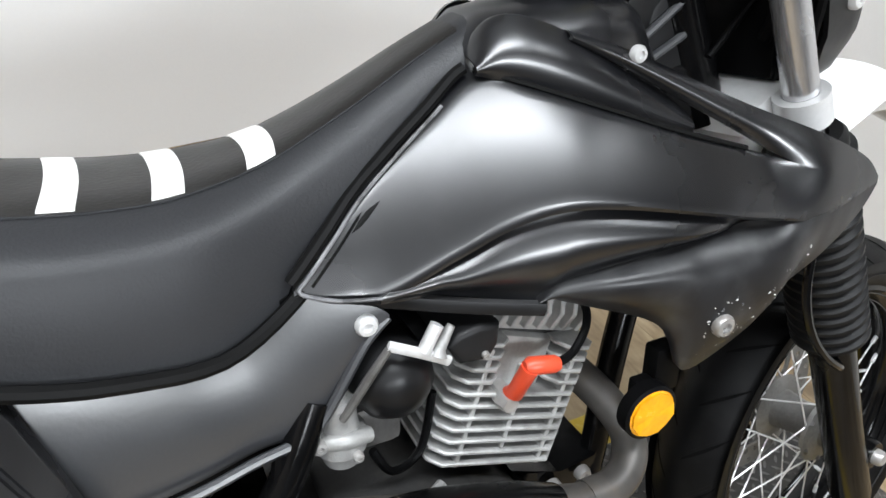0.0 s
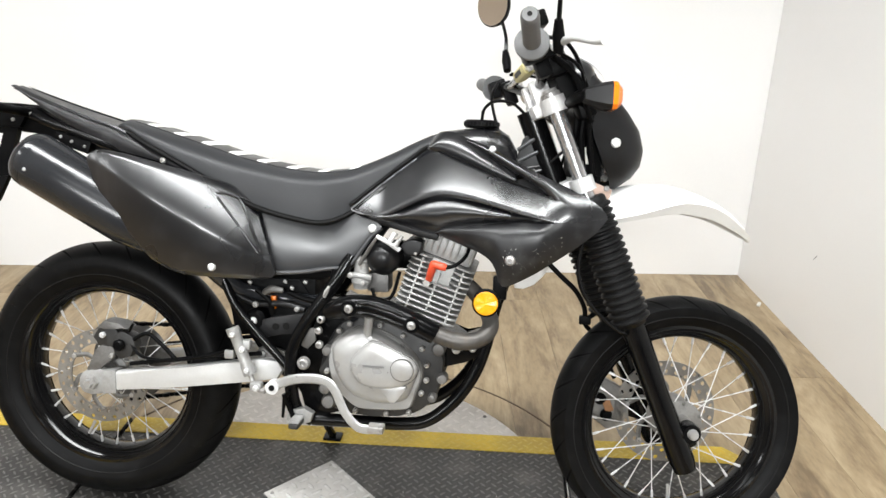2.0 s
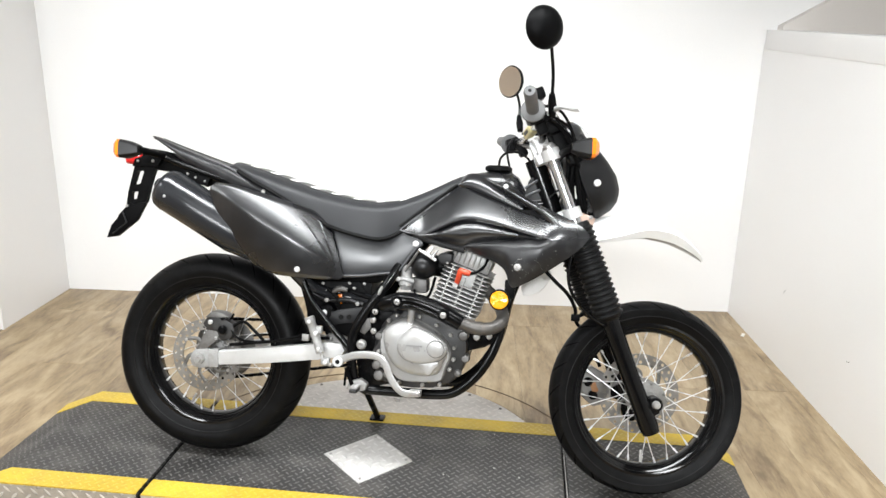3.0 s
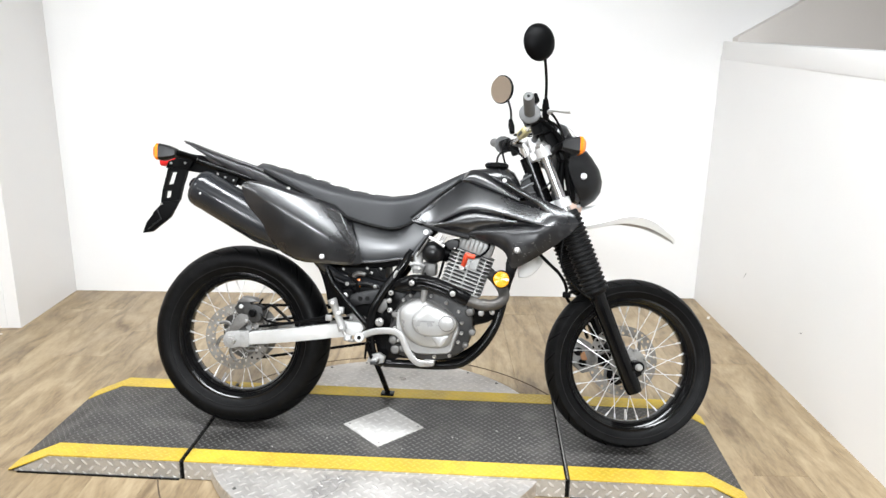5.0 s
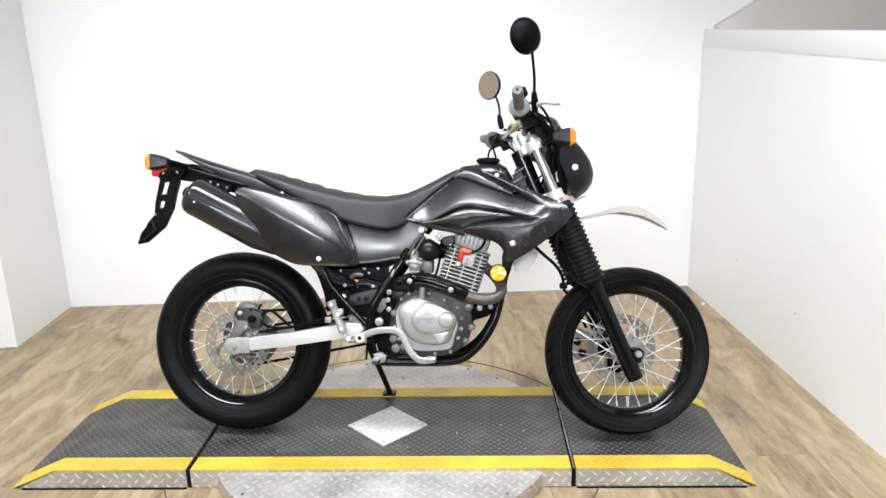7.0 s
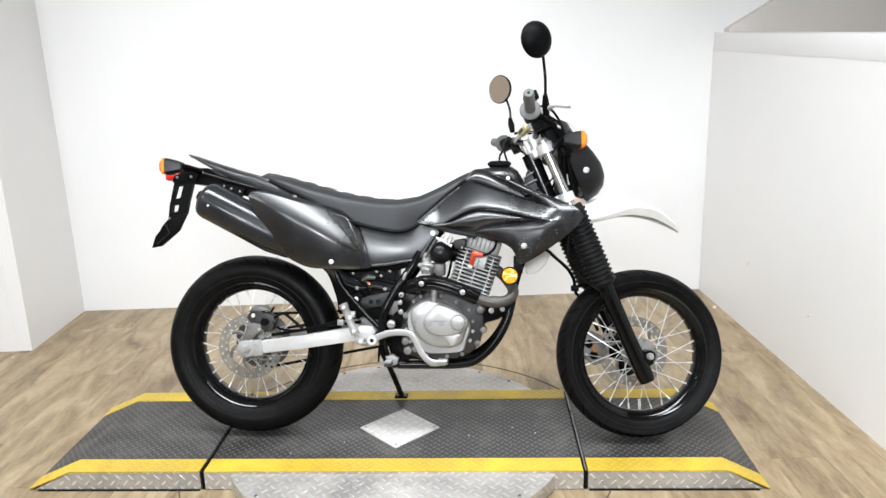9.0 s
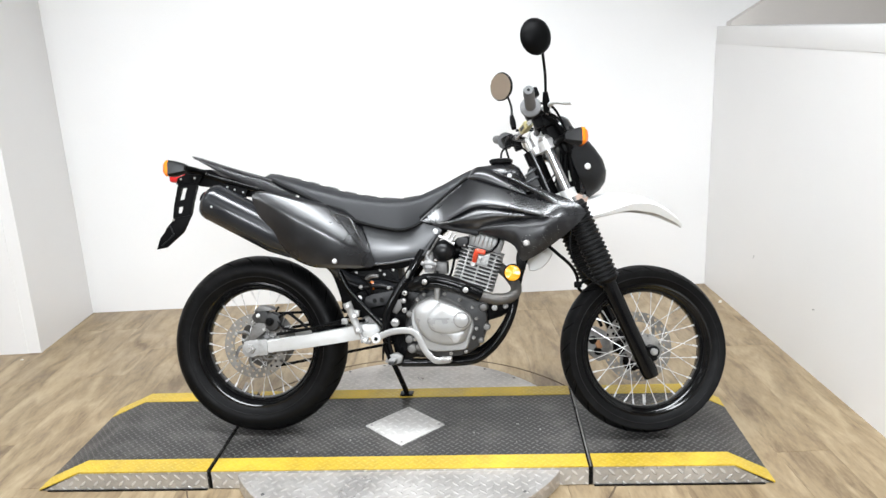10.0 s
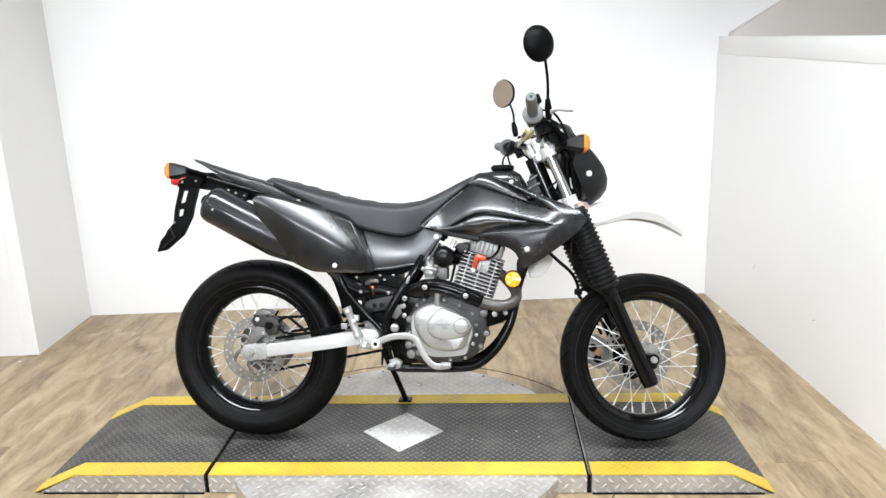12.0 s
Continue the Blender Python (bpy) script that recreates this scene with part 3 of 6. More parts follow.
STRAIGHT = Matrix.Translation(HEAD) @ Matrix(((math.cos(radians(RAKE)), 0, -math.sin(radians(RAKE)), 0), (0, 1, 0, 0),
                                              (math.sin(radians(RAKE)), 0, math.cos(radians(RAKE)), 0), (0, 0, 0, 1)))
FORK = STRAIGHT @ pose(0, 0, 0, 0, 0, TURNED)     # forward, left, up along the steering axis, with the bars turned
TURN_BARS = FORK @ STRAIGHT.inverted()            # for parts drawn with the bars straight


def lerp(table):
    xs, ys = zip(*table)
    return lambda x: float(np.interp(x, xs, ys))


def soft_lerp(table, w=0.045):
    """Like lerp, with its corners rounded off."""
    f = lerp(table)
    return lambda x: sum(k * f(x + o * w) for k, o in ((1, -1), (2, -0.5), (3, 0), (2, 0.5), (1, 1))) / 9


def tyre_material():
    m = surface("grooved_tyre_rubber", (0.0032, 0.0032, 0.0034), 0.46, spec=0.11, vary=0.2, scale=14, fine=300, bump=0.0, dust=(0.01, 0.01, 0.01), dust_amount=0.5)
    n, l = m.node_tree.nodes, m.node_tree.links

    def math_node(op, a, b=None):
        k = n.new("ShaderNodeMath")
        k.operation = op
        for i, v in enumerate((a, b)):
            if v is None:
                continue
            if isinstance(v, (int, float)):
                k.inputs[i].default_value = v
            else:
                l.new(v, k.inputs[i])
        return k.outputs[0]

    co, sep = n.new("ShaderNodeTexCoord"), n.new("ShaderNodeSeparateXYZ")
    l.new(co.outputs["Object"], sep.inputs[0])
    ang = math_node("ARCTAN2", sep.outputs["Z"], sep.outputs["X"])
    ay = math_node("ABSOLUTE", sep.outputs["Y"])
    turn = math_node("ADD", math_node("MULTIPLY", ang, 26 / (2 * math.pi)), math_node("MULTIPLY", ay, 16.0))
    f = math_node("ABSOLUTE", math_node("SUBTRACT", math_node("FRACT", turn), 0.5))
    line = math_node("LESS_THAN", f, 0.045)
    r2 = math_node("SQRT", math_node("ADD", math_node("MULTIPLY", sep.outputs["X"], sep.outputs["X"]), math_node("MULTIPLY", sep.outputs["Z"], sep.outputs["Z"])))
    zone = math_node("MULTIPLY", math_node("GREATER_THAN", r2, 0.262), math_node("GREATER_THAN", ay, 0.012))
    groove = math_node("MULTIPLY", line, zone)
    bp = n.new("ShaderNodeBump")
    bp.invert = True
    bp.inputs["Strength"].default_value, bp.inputs["Distance"].default_value = 1.0, 0.012
    l.new(groove, bp.inputs["Height"])
    l.new(bp.outputs["Normal"], n["Principled BSDF"].inputs["Normal"])
    return m


TYRE = tyre_material()


def perforated_disc(r0, r1, count, rows, hole, thick):
    """A flat ring with staggered round holes right through it."""
    bm = bmesh.new()
    h = thick / 2
    step = (r1 - r0) / rows
    for row in range(rows):
        a_r, b_r = r0 + row * step, r0 + (row + 1) * step
        for k in range(count):
            a0 = 2 * math.pi * (k + 0.5 * (row % 2)) / count
            a1 = a0 + 2 * math.pi / count
            am, rm = (a0 + a1) / 2, (a_r + b_r) / 2
            edge = [(a_r, a0), (a_r, am), (a_r, a1), (rm, a1), (b_r, a1), (b_r, am), (b_r, a0), (rm, a0)]
            for y in (-h, h):
                outer = [bm.verts.new((r * math.cos(a), y, r * math.sin(a))) for r, a in edge]
                inner = []
                for r, a in edge:
                    d = Vector((r * math.cos(a) - rm * math.cos(am), r * math.sin(a) - rm * math.sin(am))).normalized() * hole
                    inner.append(bm.verts.new((rm * math.cos(am) + d.x, y, rm * math.sin(am) + d.y)))
                for i in range(8):
                    bm.faces.new((outer[i], outer[(i + 1) % 8], inner[(i + 1) % 8], inner[i]))
                if y < 0:
                    front = inner
                else:
                    for i in range(8):
                        bm.faces.new((front[i], front[(i + 1) % 8], inner[(i + 1) % 8], inner[i]))
    bmesh.ops.remove_doubles(bm, verts=bm.verts, dist=1e-5)
    for r in (r0, r1):
        wall_ring = lathe([(r, -h), (r, h)], count * 2)
        me = bpy.data.meshes.new("ring")
        wall_ring.to_mesh(me), wall_ring.free()
        bm.from_mesh(me)
        bpy.data.meshes.remove(me)
    return bm


def make_wheel(name, m, radius, width, disc_y, disc_r, label):
    w, rim_w = width / 2, width * 0.36
    rim = lathe([(0.225, -rim_w), (0.225, -rim_w + 0.006), (0.21, -rim_w + 0.01), (0.2, -0.016), (0.2, 0.016), (0.21, rim_w - 0.01), (0.225, rim_w - 0.006), (0.225, rim_w),
                 (0.214, rim_w + 0.001), (0.206, rim_w - 0.006), (0.199, 0.03), (0.192, 0.018), (0.19, 0), (0.192, -0.018), (0.199, -0.03), (0.206, -rim_w + 0.006), (0.214, -rim_w - 0.001)], 96, True)
    wheel = part(name, rim, RIM_BLACK, bike, label)
    wheel.matrix_local = m
    prof = [(0.214, -rim_w + 0.007), (0.225, -rim_w - 0.005), (0.236, -w * 0.88), (0.252, -w * 0.985), (0.262, -w), (radius - 0.032, -w * 0.95), (radius - 0.018, -w * 0.76), (radius - 0.007, -w * 0.46), (radius - 0.001, -w * 0.18)]
    prof = prof + [(radius, 0)] + [(r, -y) for r, y in reversed(prof)]
    part("tyre", lathe(prof, 112), TYRE, wheel, "black road tyre with slanted grooves")
    pr, py = [r for r, y in prof[4:10]], [y for r, y in prof[4:10]]
    # black strips just proud of the tread put the groove shade into colour
    for s in (-1, 1):
        bm = bmesh.new()
        rows = []
        for k in range(9):
            t = k / 8
            y = -w * (0.86 - 0.7 * t)
            r = float(np.interp(y, py, pr)) + 0.0006
            a0, half_a = 0.16 * t ** 0.8, (0.0012 + 0.0018 * math.sin(math.pi * t)) / r
            rows.append([bm.verts.new((q * math.cos(a0 + e * half_a), -s * y * (1 + 0.0006), q * math.sin(a0 + e * half_a))) for q, e in ((r, -1), (r, 1))])
        for u, v in zip(rows, rows[1:]):
            bm.faces.new((u[0], u[1], v[1], v[0]))
        one = part("groove_shade_strip", bm, GROOVE_SHADE, wheel)
        for k in range(24):
            ob = one if k == 0 else one.copy()
            if k:
                scene.collection.objects.link(ob)
            ob.matrix_local = Matrix.Rotation(2 * math.pi * (k + 0.5 * (s > 0)) / 24, 4, "Y")
    # two faint moulded lines on each side wall
    for y in (-1, 1):
        part("sidewall_ring", lathe([(0.24, y * (w * 0.915)), (0.2415, y * (w * 0.93 + 0.0012)), (0.243, y * w * 0.945)], 96), RUBBER, wheel)
    hub = lathe([(0.0, -0.06), (0.02, -0.06), (0.024, -0.045), (0.05, -0.04), (0.052, -0.034), (0.03, -0.028), (0.026, 0.0), (0.03, 0.028), (0.052, 0.034), (0.05, 0.04), (0.024, 0.045), (0.02, 0.06), (0.0, 0.06)], 40)
    part("hub", hub, CAST_ALU if name == "rear_wheel" else HUB_ALU, wheel, "cast metal hub")
    spokes = []
    for s, lean in ((-1, 1), (-1, -1), (1, 1), (1, -1)):
        a = lean * radians(42)
        foot = Vector((0.047 * math.cos(a), s * 0.037, 0.047 * math.sin(a)))
        tip = Vector((0.192, s * 0.006, 0))
        mid = tip + (foot - tip).normalized() * 0.018
        bm = join(tube([foot, tip], 0.0013, 6, smooth=False), tube([mid, tip], 0.003, 6, smooth=False))
        spokes.append((s, lean, bm))
    for i, (s, lean, bm) in enumerate(spokes):
        first = part("spoke", bm, SPOKE_ZINC, wheel)
        for k in range(8):
            a = radians(45) * k + radians(11.25) * i
            ob = first if k == 0 else first.copy()
            if k:
                scene.collection.objects.link(ob)
            ob.matrix_local = Matrix.Rotation(a, 4, "Y")
    d = part("brake_disc", perforated_disc(disc_r - 0.034, disc_r, 24, 2, 0.0054, 0.004), DISC_STEEL, wheel, "drilled steel brake disc")
    d.matrix_local = pose(0, disc_y, 0)
    part("disc_carrier", at(lathe([(0.022, -0.004), (0.04, -0.004), (0.04, 0.004), (0.022, 0.004)], 32, True), 0, disc_y, 0), DARK_CAST, wheel)
    for k in range(6):
        a = 2 * math.pi * k / 6
        r_arm = disc_r - 0.027
        part("carrier_arm", tube([(q * math.cos(a + w_), disc_y, q * math.sin(a + w_)) for q, w_ in ((0.034, 0.0), (0.034 + (r_arm - 0.034) * 0.5, 0.12), (r_arm, 0.5))], 0.0058, 8, n=5, flat=0.4), DARK_CAST, wheel)
        part("disc_rivet", at(lathe([(0, -0.004), (0.005, -0.0035), (0.006, 0.0), (0.006, 0.004), (0, 0.004)], 14), (disc_r - 0.03) * math.cos(a + 0.5), disc_y, (disc_r - 0.03) * math.sin(a + 0.5)), STEEL, wheel)
        part("disc_bolt", at(lathe([(0, -0.007), (0.0045, -0.007), (0.0058, -0.0055), (0.0058, 0.004), (0, 0.004)], 12), 0.032 * math.cos(a + 0.3), disc_y - 0.004, 0.032 * math.sin(a + 0.3)), STEEL, wheel)
        part("hub_rib", tube([(0.026 * math.cos(a), -0.03, 0.026 * math.sin(a)), (0.049 * math.cos(a), -0.041, 0.049 * math.sin(a))], 0.0042, 8, smooth=False), DARK_CAST, wheel)
    for side_y in (-1, 1):
        for r_lip, y_lip in ((0.2245, rim_w + 0.0008), (0.2085, rim_w - 0.0035), (0.197, 0.0285)):
            ring = [(r_lip + 0.0014 * math.cos(a), side_y * y_lip + 0.0014 * math.sin(a)) for a in (k * math.pi / 3 for k in range(6))]
            part("rim_lip", lathe(ring, 80, True), RIM_BLACK, wheel)
    valve = tube([(0.188 * math.cos(4.3), 0.0, 0.188 * math.sin(4.3)), (0.155 * math.cos(4.3), 0.004, 0.155 * math.sin(4.3))], 0.004, 8, smooth=False)
    part("valve", valve, STEEL, wheel)
    return wheel


rear_wheel = make_wheel("rear_wheel", pose(0.004, 0, 0.308), 0.311, 0.132, -0.06, 0.112, "black spoked rear wheel with a drilled disc")
AXLE = Vector((0.073, 0, -0.5935))
make_wheel("front_wheel", FORK @ pose(*AXLE), 0.282, 0.112, 0.062, 0.12, "black spoked front wheel with a drilled disc")
part("sprocket", at(lathe([(0.03, -0.003), (0.098, -0.003), (0.102, 0), (0.098, 0.003), (0.03, 0.003)], 48, True), 0, 0.07, 0), DARK_CAST, rear_wheel, "dark chain sprocket")

# chain: a run of links above and below the left swing arm
for z0, z1 in ((0.405, 0.425), (0.21, 0.305)):
    links = [at(box(0, 0, 0, 0.0185, 0.006 if k % 2 else 0.016, 0.0095, 0.003, 1), 0.01 + 0.5 * k / 33, 0.06, z0 + (z1 - z0) * k / 33, 0, -math.degrees(math.atan2(z1 - z0, 0.5)), 0) for k in range(34)]
    part("chain", join(*links), MATT_BLACK, bike, "dark oily roller chain")

# swing arm
arm = [(0.045, 0.331), (0.20, 0.352), (0.40, 0.387), (0.44, 0.386), (0.452, 0.366), (0.44, 0.345), (0.39, 0.336), (0.2, 0.307), (0.047, 0.288)]
for y0 in (-0.104, 0.074):
    side_arm = part("swing_arm", prism(arm, y0, y0 + 0.03, 0.005), ARM_ALU, bike, "silver box-section swing arm")
    s = -1 if y0 < 0 else 1
    part("arm_cap", prism([(0.028, 0.334), (0.06, 0.338), (0.062, 0.283), (0.03, 0.28)], y0 - 0.003, y0 + 0.033, 0.003), CAST_ALU, side_arm)
    part("axle_plate", prism([(-0.03, 0.31), (-0.016, 0.33), (0.03, 0.334), (0.034, 0.284), (-0.012, 0.275), (-0.03, 0.29)], y0 + 0.004, y0 + 0.026, 0.004, n=3), CAST_ALU, side_arm, "grey axle plate")
    nut = at(lathe([(0, -0.016), (0.009, -0.016), (0.011, -0.013), (0.011, -0.008), (0.016, -0.008), (0.018, 0.01), (0, 0.01)], 6), 0.0, y0 if s < 0 else y0 + 0.03, 0.304)
    part("axle_nut", nut, STEEL, side_arm, smooth=False)
    part("chain_guide", tube([(0.09, y0 + 0.012, 0.352), (0.25, y0 + 0.012, 0.377), (0.4, y0 + 0.012, 0.398)], 0.005, 8), MATT_BLACK, side_arm)
# chain slider end and hose clip on the arm
part("hose_clip", box(0.335, -0.112, 0.398, 0.022, 0.018, 0.02, 0.004), CAST_ALU, bike)
part("brake_hose", tube([(0.36, -0.118, 0.44), (0.33, -0.112, 0.405), (0.2, -0.108, 0.372), (0.12, -0.1, 0.375), (0.09, -0.095, 0.41)], 0.004, 8), MATT_BLACK, bike)

# rear brake caliper
cal = part("rear_caliper", prism([(0.004, 0.412), (0.02, 0.436), (0.05, 0.442), (0.066, 0.425), (0.06, 0.4), (0.045, 0.385), (0.02, 0.388)], -0.1, -0.066, 0.006), CASE_DARK, bike, "dark cast brake caliper")
part("caliper_body", prism([(0.05, 0.42), (0.075, 0.43), (0.1, 0.418), (0.106, 0.395), (0.094, 0.37), (0.068, 0.362), (0.048, 0.38)], -0.1, -0.066, 0.006), CASE_DARK, cal)
part("caliper_piston", at(lathe([(0, -0.008), (0.009, -0.008), (0.013, -0.004), (0.013, 0.004), (0, 0.004)], 24), 0.072, -0.109, 0.398), MATT_BLACK, cal)
part("caliper_fin", prism([(0.012, 0.43), (0.035, 0.452), (0.07, 0.448), (0.09, 0.436), (0.06, 0.434), (0.035, 0.436)], -0.106, -0.06, 0.003), DARK_CAST, cal)
part("caliper_bracket", prism([(-0.012, 0.33), (0.012, 0.33), (0.05, 0.36), (0.06, 0.385), (0.03, 0.4), (0.008, 0.38)], -0.1, -0.088, 0.003), DARK_CAST, cal)
part("bleed_nipple", tube([(0.092, -0.1, 0.43), (0.104, -0.104, 0.448)], 0.0035, 8, smooth=False), MATT_BLACK, cal)
part("caliper_hose", tube([(0.1, -0.095, 0.41), (0.13, -0.09, 0.425), (0.16, -0.09, 0.405), (0.2, -0.1, 0.375)], 0.005, 8), MATT_BLACK, cal)
bolt(cal, 0.03, -0.102, 0.418, 0.007), bolt(cal, 0.05, -0.1, 0.37, 0.006, 0.006, STEEL)

# ---- frame ----
for s in (-1, 1):
    part("frame_tube", tube([(0.60, s * 0.085, 0.63), (0.567, s * 0.1, 0.571), (0.508, s * 0.11, 0.483), (0.478, s * 0.115, 0.416), (0.476, s * 0.115, 0.34), (0.488, s * 0.11, 0.282), (0.52, s * 0.095, 0.254)], 0.0148, 14), FRAME_BLACK, bike, "black painted steel frame tube")
    part("frame_cradle", tube([(1.0, s * 0.02, 0.76), (0.945, s * 0.04, 0.62), (0.915, s * 0.055, 0.53), (0.898, s * 0.062, 0.44), (0.875, s * 0.07, 0.375), (0.835, s * 0.075, 0.314), (0.78, s * 0.08, 0.268), (0.72, s * 0.08, 0.255), (0.62, s * 0.082, 0.253), (0.52, s * 0.09, 0.254)], 0.0145, 14), FRAME_BLACK, bike, "black painted steel cradle tube")
    part("subframe_strut", tube([(0.29, s * 0.1, 0.62), (0.315, s * 0.105, 0.572), (0.345, s * 0.11, 0.512), (0.402, s * 0.112, 0.445), (0.482, s * 0.112, 0.362)], 0.0098, 12), FRAME_BLACK, bike, "black bent subframe strut")
    part("subframe_rail", tube([(0.6, s * 0.07, 0.72), (0.4, s * 0.09, 0.74), (0.1, s * 0.085, 0.83), (-0.16, s * 0.05, 0.905)], 0.0105, 10), FRAME_BLACK, bike)
    part("frame_plate", prism([(0.385, 0.452), (0.405, 0.478), (0.43, 0.486), (0.5, 0.5), (0.512, 0.478), (0.5, 0.452), (0.45, 0.448), (0.41, 0.438)], s * 0.1 - 0.003, s * 0.1 + 0.003, 0.001), DARK_PLASTIC, bike)
    for x, z in ((0.436, 0.465), (0.46, 0.467)):
        # solid black disc: the hole's darkness is put into its colour
        part("plate_hole", at(lathe([(0, -0.0045), (0.008, -0.0045), (0.0085, 0.0045), (0, 0.0045)], 16), x, s * 0.1, z), GAP_BLACK, bike)
part("backbone", tube([(1.0, 0, 0.83), (0.85, 0, 0.8), (0.7, 0, 0.76), (0.58, 0, 0.66)], 0.024, 14), FRAME_BLACK, bike)
part("head_tube", tube([HEAD + Vector((-0.0, 0, 0.0)) + (Vector((-0.39, 0, 0.92)) * a) for a in (-0.02, 0.17)], 0.028, 20, smooth=False), FRAME_BLACK, bike)
part("head_gusset", prism([(0.93, 0.80), (0.955, 0.895), (0.985, 0.925), (1.012, 0.87), (1.03, 0.80), (0.98, 0.76)], -0.02, 0.02, 0.004), DARK_PLASTIC, bike)
for q in ((0.945, 0.872, 0.985, 0.9), (0.942, 0.845, 0.99, 0.87), (0.94, 0.82, 0.985, 0.83)):
    part("gusset_rib", tube([(q[0], -0.023, q[1]), (q[2], -0.023, q[3])], 0.004, 8, smooth=False), DARK_GREY, bike)
part("airbox", prism([(0.3, 0.6), (0.37, 0.7), (0.5, 0.68), (0.6, 0.68), (0.63, 0.64), (0.585, 0.59), (0.53, 0.57), (0.36, 0.565)], -0.085, 0.085, 0.012), MATT_BLACK, bike, "dark plastic airbox under the seat")
part("battery_tray", box(0.44, 0.02, 0.535, 0.14, 0.14, 0.07, 0.008), MATT_BLACK, bike)
part("inner_mudguard", tube([(0.36, 0, 0.42), (0.345, 0, 0.5), (0.3, 0, 0.6), (0.2, 0, 0.68), (0.05, 0, 0.74)], 0.058, 14, flat=0.1), MATT_BLACK, bike)
shock = part("shock_absorber", tube([(0.44, 0.0, 0.34), (0.49, 0.0, 0.53)], 0.022, 16, smooth=False), DARK_GREY, bike, "rear shock absorber")
spring = [(0.44 + 0.05 * k / 70 + 0.034 * math.cos(k * 0.55) * 0.95, 0.034 * math.sin(k * 0.55), 0.355 + 0.17 * k / 70) for k in range(70)]
part("spring", tube(spring, 0.0055, 8, smooth=False), DARK_GREY, shock)
part("linkage_boss", at(lathe([(0, -0.02), (0.018, -0.02), (0.026, -0.012), (0.026, 0.02), (0, 0.02)], 24), 0.385, -0.085, 0.474), MATT_BLACK, bike)
bolt(bike, 0.385, -0.107, 0.474, 0.009)
for x, z in ((0.455, 0.566), (0.47, 0.552), (0.5, 0.567), (0.375, 0.56)):
    part("wire_clip", at(box(0, 0, 0, 0.009, 0.007, 0.007, 0.002), x, -0.098, z, 0, 30, 0), CAST_ALU, bike)
part("wire_connector", box(0.425, -0.085, 0.515, 0.012, 0.012, 0.03, 0.003), AMBER, bike, "small orange wire connector")
for q in ([(0.46, -0.09, 0.54), (0.5, -0.1, 0.53), (0.53, -0.1, 0.525)], [(0.39, -0.1, 0.545), (0.42, -0.1, 0.52), (0.425, -0.095, 0.49)], [(0.565, -0.1, 0.6), (0.553, -0.105, 0.54), (0.53, -0.115, 0.47)]):
    part("hose", tube(q, 0.006, 8), MATT_BLACK, bike)
part("adjuster", tube([(0.548, -0.118, 0.54), (0.552, -0.117, 0.552), (0.558, -0.116, 0.565)], [0.0035, 0.0055, 0.003], 8, smooth=False), STEEL, bike)
# added black sheet stands for the darkness between the frame tubes
part("dark_filler", prism([(0.31, 0.5), (0.33, 0.56), (0.47, 0.57), (0.52, 0.5), (0.49, 0.42), (0.478, 0.345), (0.44, 0.335), (0.38, 0.4)], -0.056, -0.05, 0.002), MATT_BLACK, bike, "black filler sheet added ahead of the rear wheel")
# suspension links, stays and unions between the frame tubes
link_arm = part("linkage_arm", prism([(0.385, 0.4), (0.405, 0.412), (0.455, 0.4), (0.47, 0.38), (0.455, 0.365), (0.405, 0.378), (0.388, 0.385)], -0.082, -0.07, 0.004, n=3), DARK_CAST, bike, "grimy cast linkage arm")
for x, z in ((0.4, 0.395), (0.455, 0.383)):
    bolt(link_arm, x, -0.084, z, 0.008, 0.006, CAST_ALU)
stay = part("cross_stay", tube([(0.34, -0.092, 0.53), (0.39, -0.095, 0.512), (0.45, -0.098, 0.516), (0.5, -0.1, 0.505)], 0.0075, 10), DARK_PLASTIC, bike, "dark bent stay")
bolt(stay, 0.39, -0.104, 0.512, 0.007, 0.006, CAST_ALU), bolt(stay, 0.485, -0.108, 0.508, 0.006, 0.006, CAST_ALU)
part("hose_union", tube([(0.405, -0.098, 0.535), (0.425, -0.1, 0.548), (0.45, -0.1, 0.545)], [0.007, 0.009, 0.006], 10), DARK_CAST, bike)
part("gusset", prism([(0.486, 0.43), (0.5, 0.462), (0.525, 0.47), (0.528, 0.44), (0.51, 0.42)], -0.108, -0.1, 0.002), DARK_CAST, bike)
bolt(bike, 0.508, -0.128, 0.394, 0.0145, 0.01, STEEL, name="pivot_bolt")
for x, z in ((0.538, 0.433), (0.535, 0.465), (0.54, 0.49)):
    bolt(bike, x, -0.112, z, 0.009, 0.008, STEEL)

# rear brake master cylinder, pedal, footrests, stand
mc = part("master_cylinder", tube([(0.346, -0.128, 0.462), (0.352, -0.128, 0.447), (0.354, -0.128, 0.444), (0.378, -0.13, 0.385), (0.38, -0.13, 0.38), (0.388, -0.13, 0.36)], [0.015, 0.015, 0.0125, 0.0125, 0.0145, 0.0145], 16, smooth=False), CAST_ALU, bike, "grey rear brake master cylinder")
part("pushrod", tube([(0.388, -0.13, 0.362), (0.405, -0.142, 0.335), (0.43, -0.152, 0.332)], 0.006, 8), STEEL, mc)
part("mount_lug", box(0.372, -0.122, 0.425, 0.03, 0.02, 0.022, 0.005), CAST_ALU, mc)
part("rod_clevis", box(0.408, -0.146, 0.34, 0.026, 0.018, 0.02, 0.004), CAST_ALU, mc)
bolt(mc, 0.352, -0.143, 0.45, 0.006), bolt(mc, 0.374, -0.142, 0.418, 0.007), bolt(mc, 0.385, -0.145, 0.372, 0.006), bolt(mc, 0.41, -0.155, 0.338, 0.007)
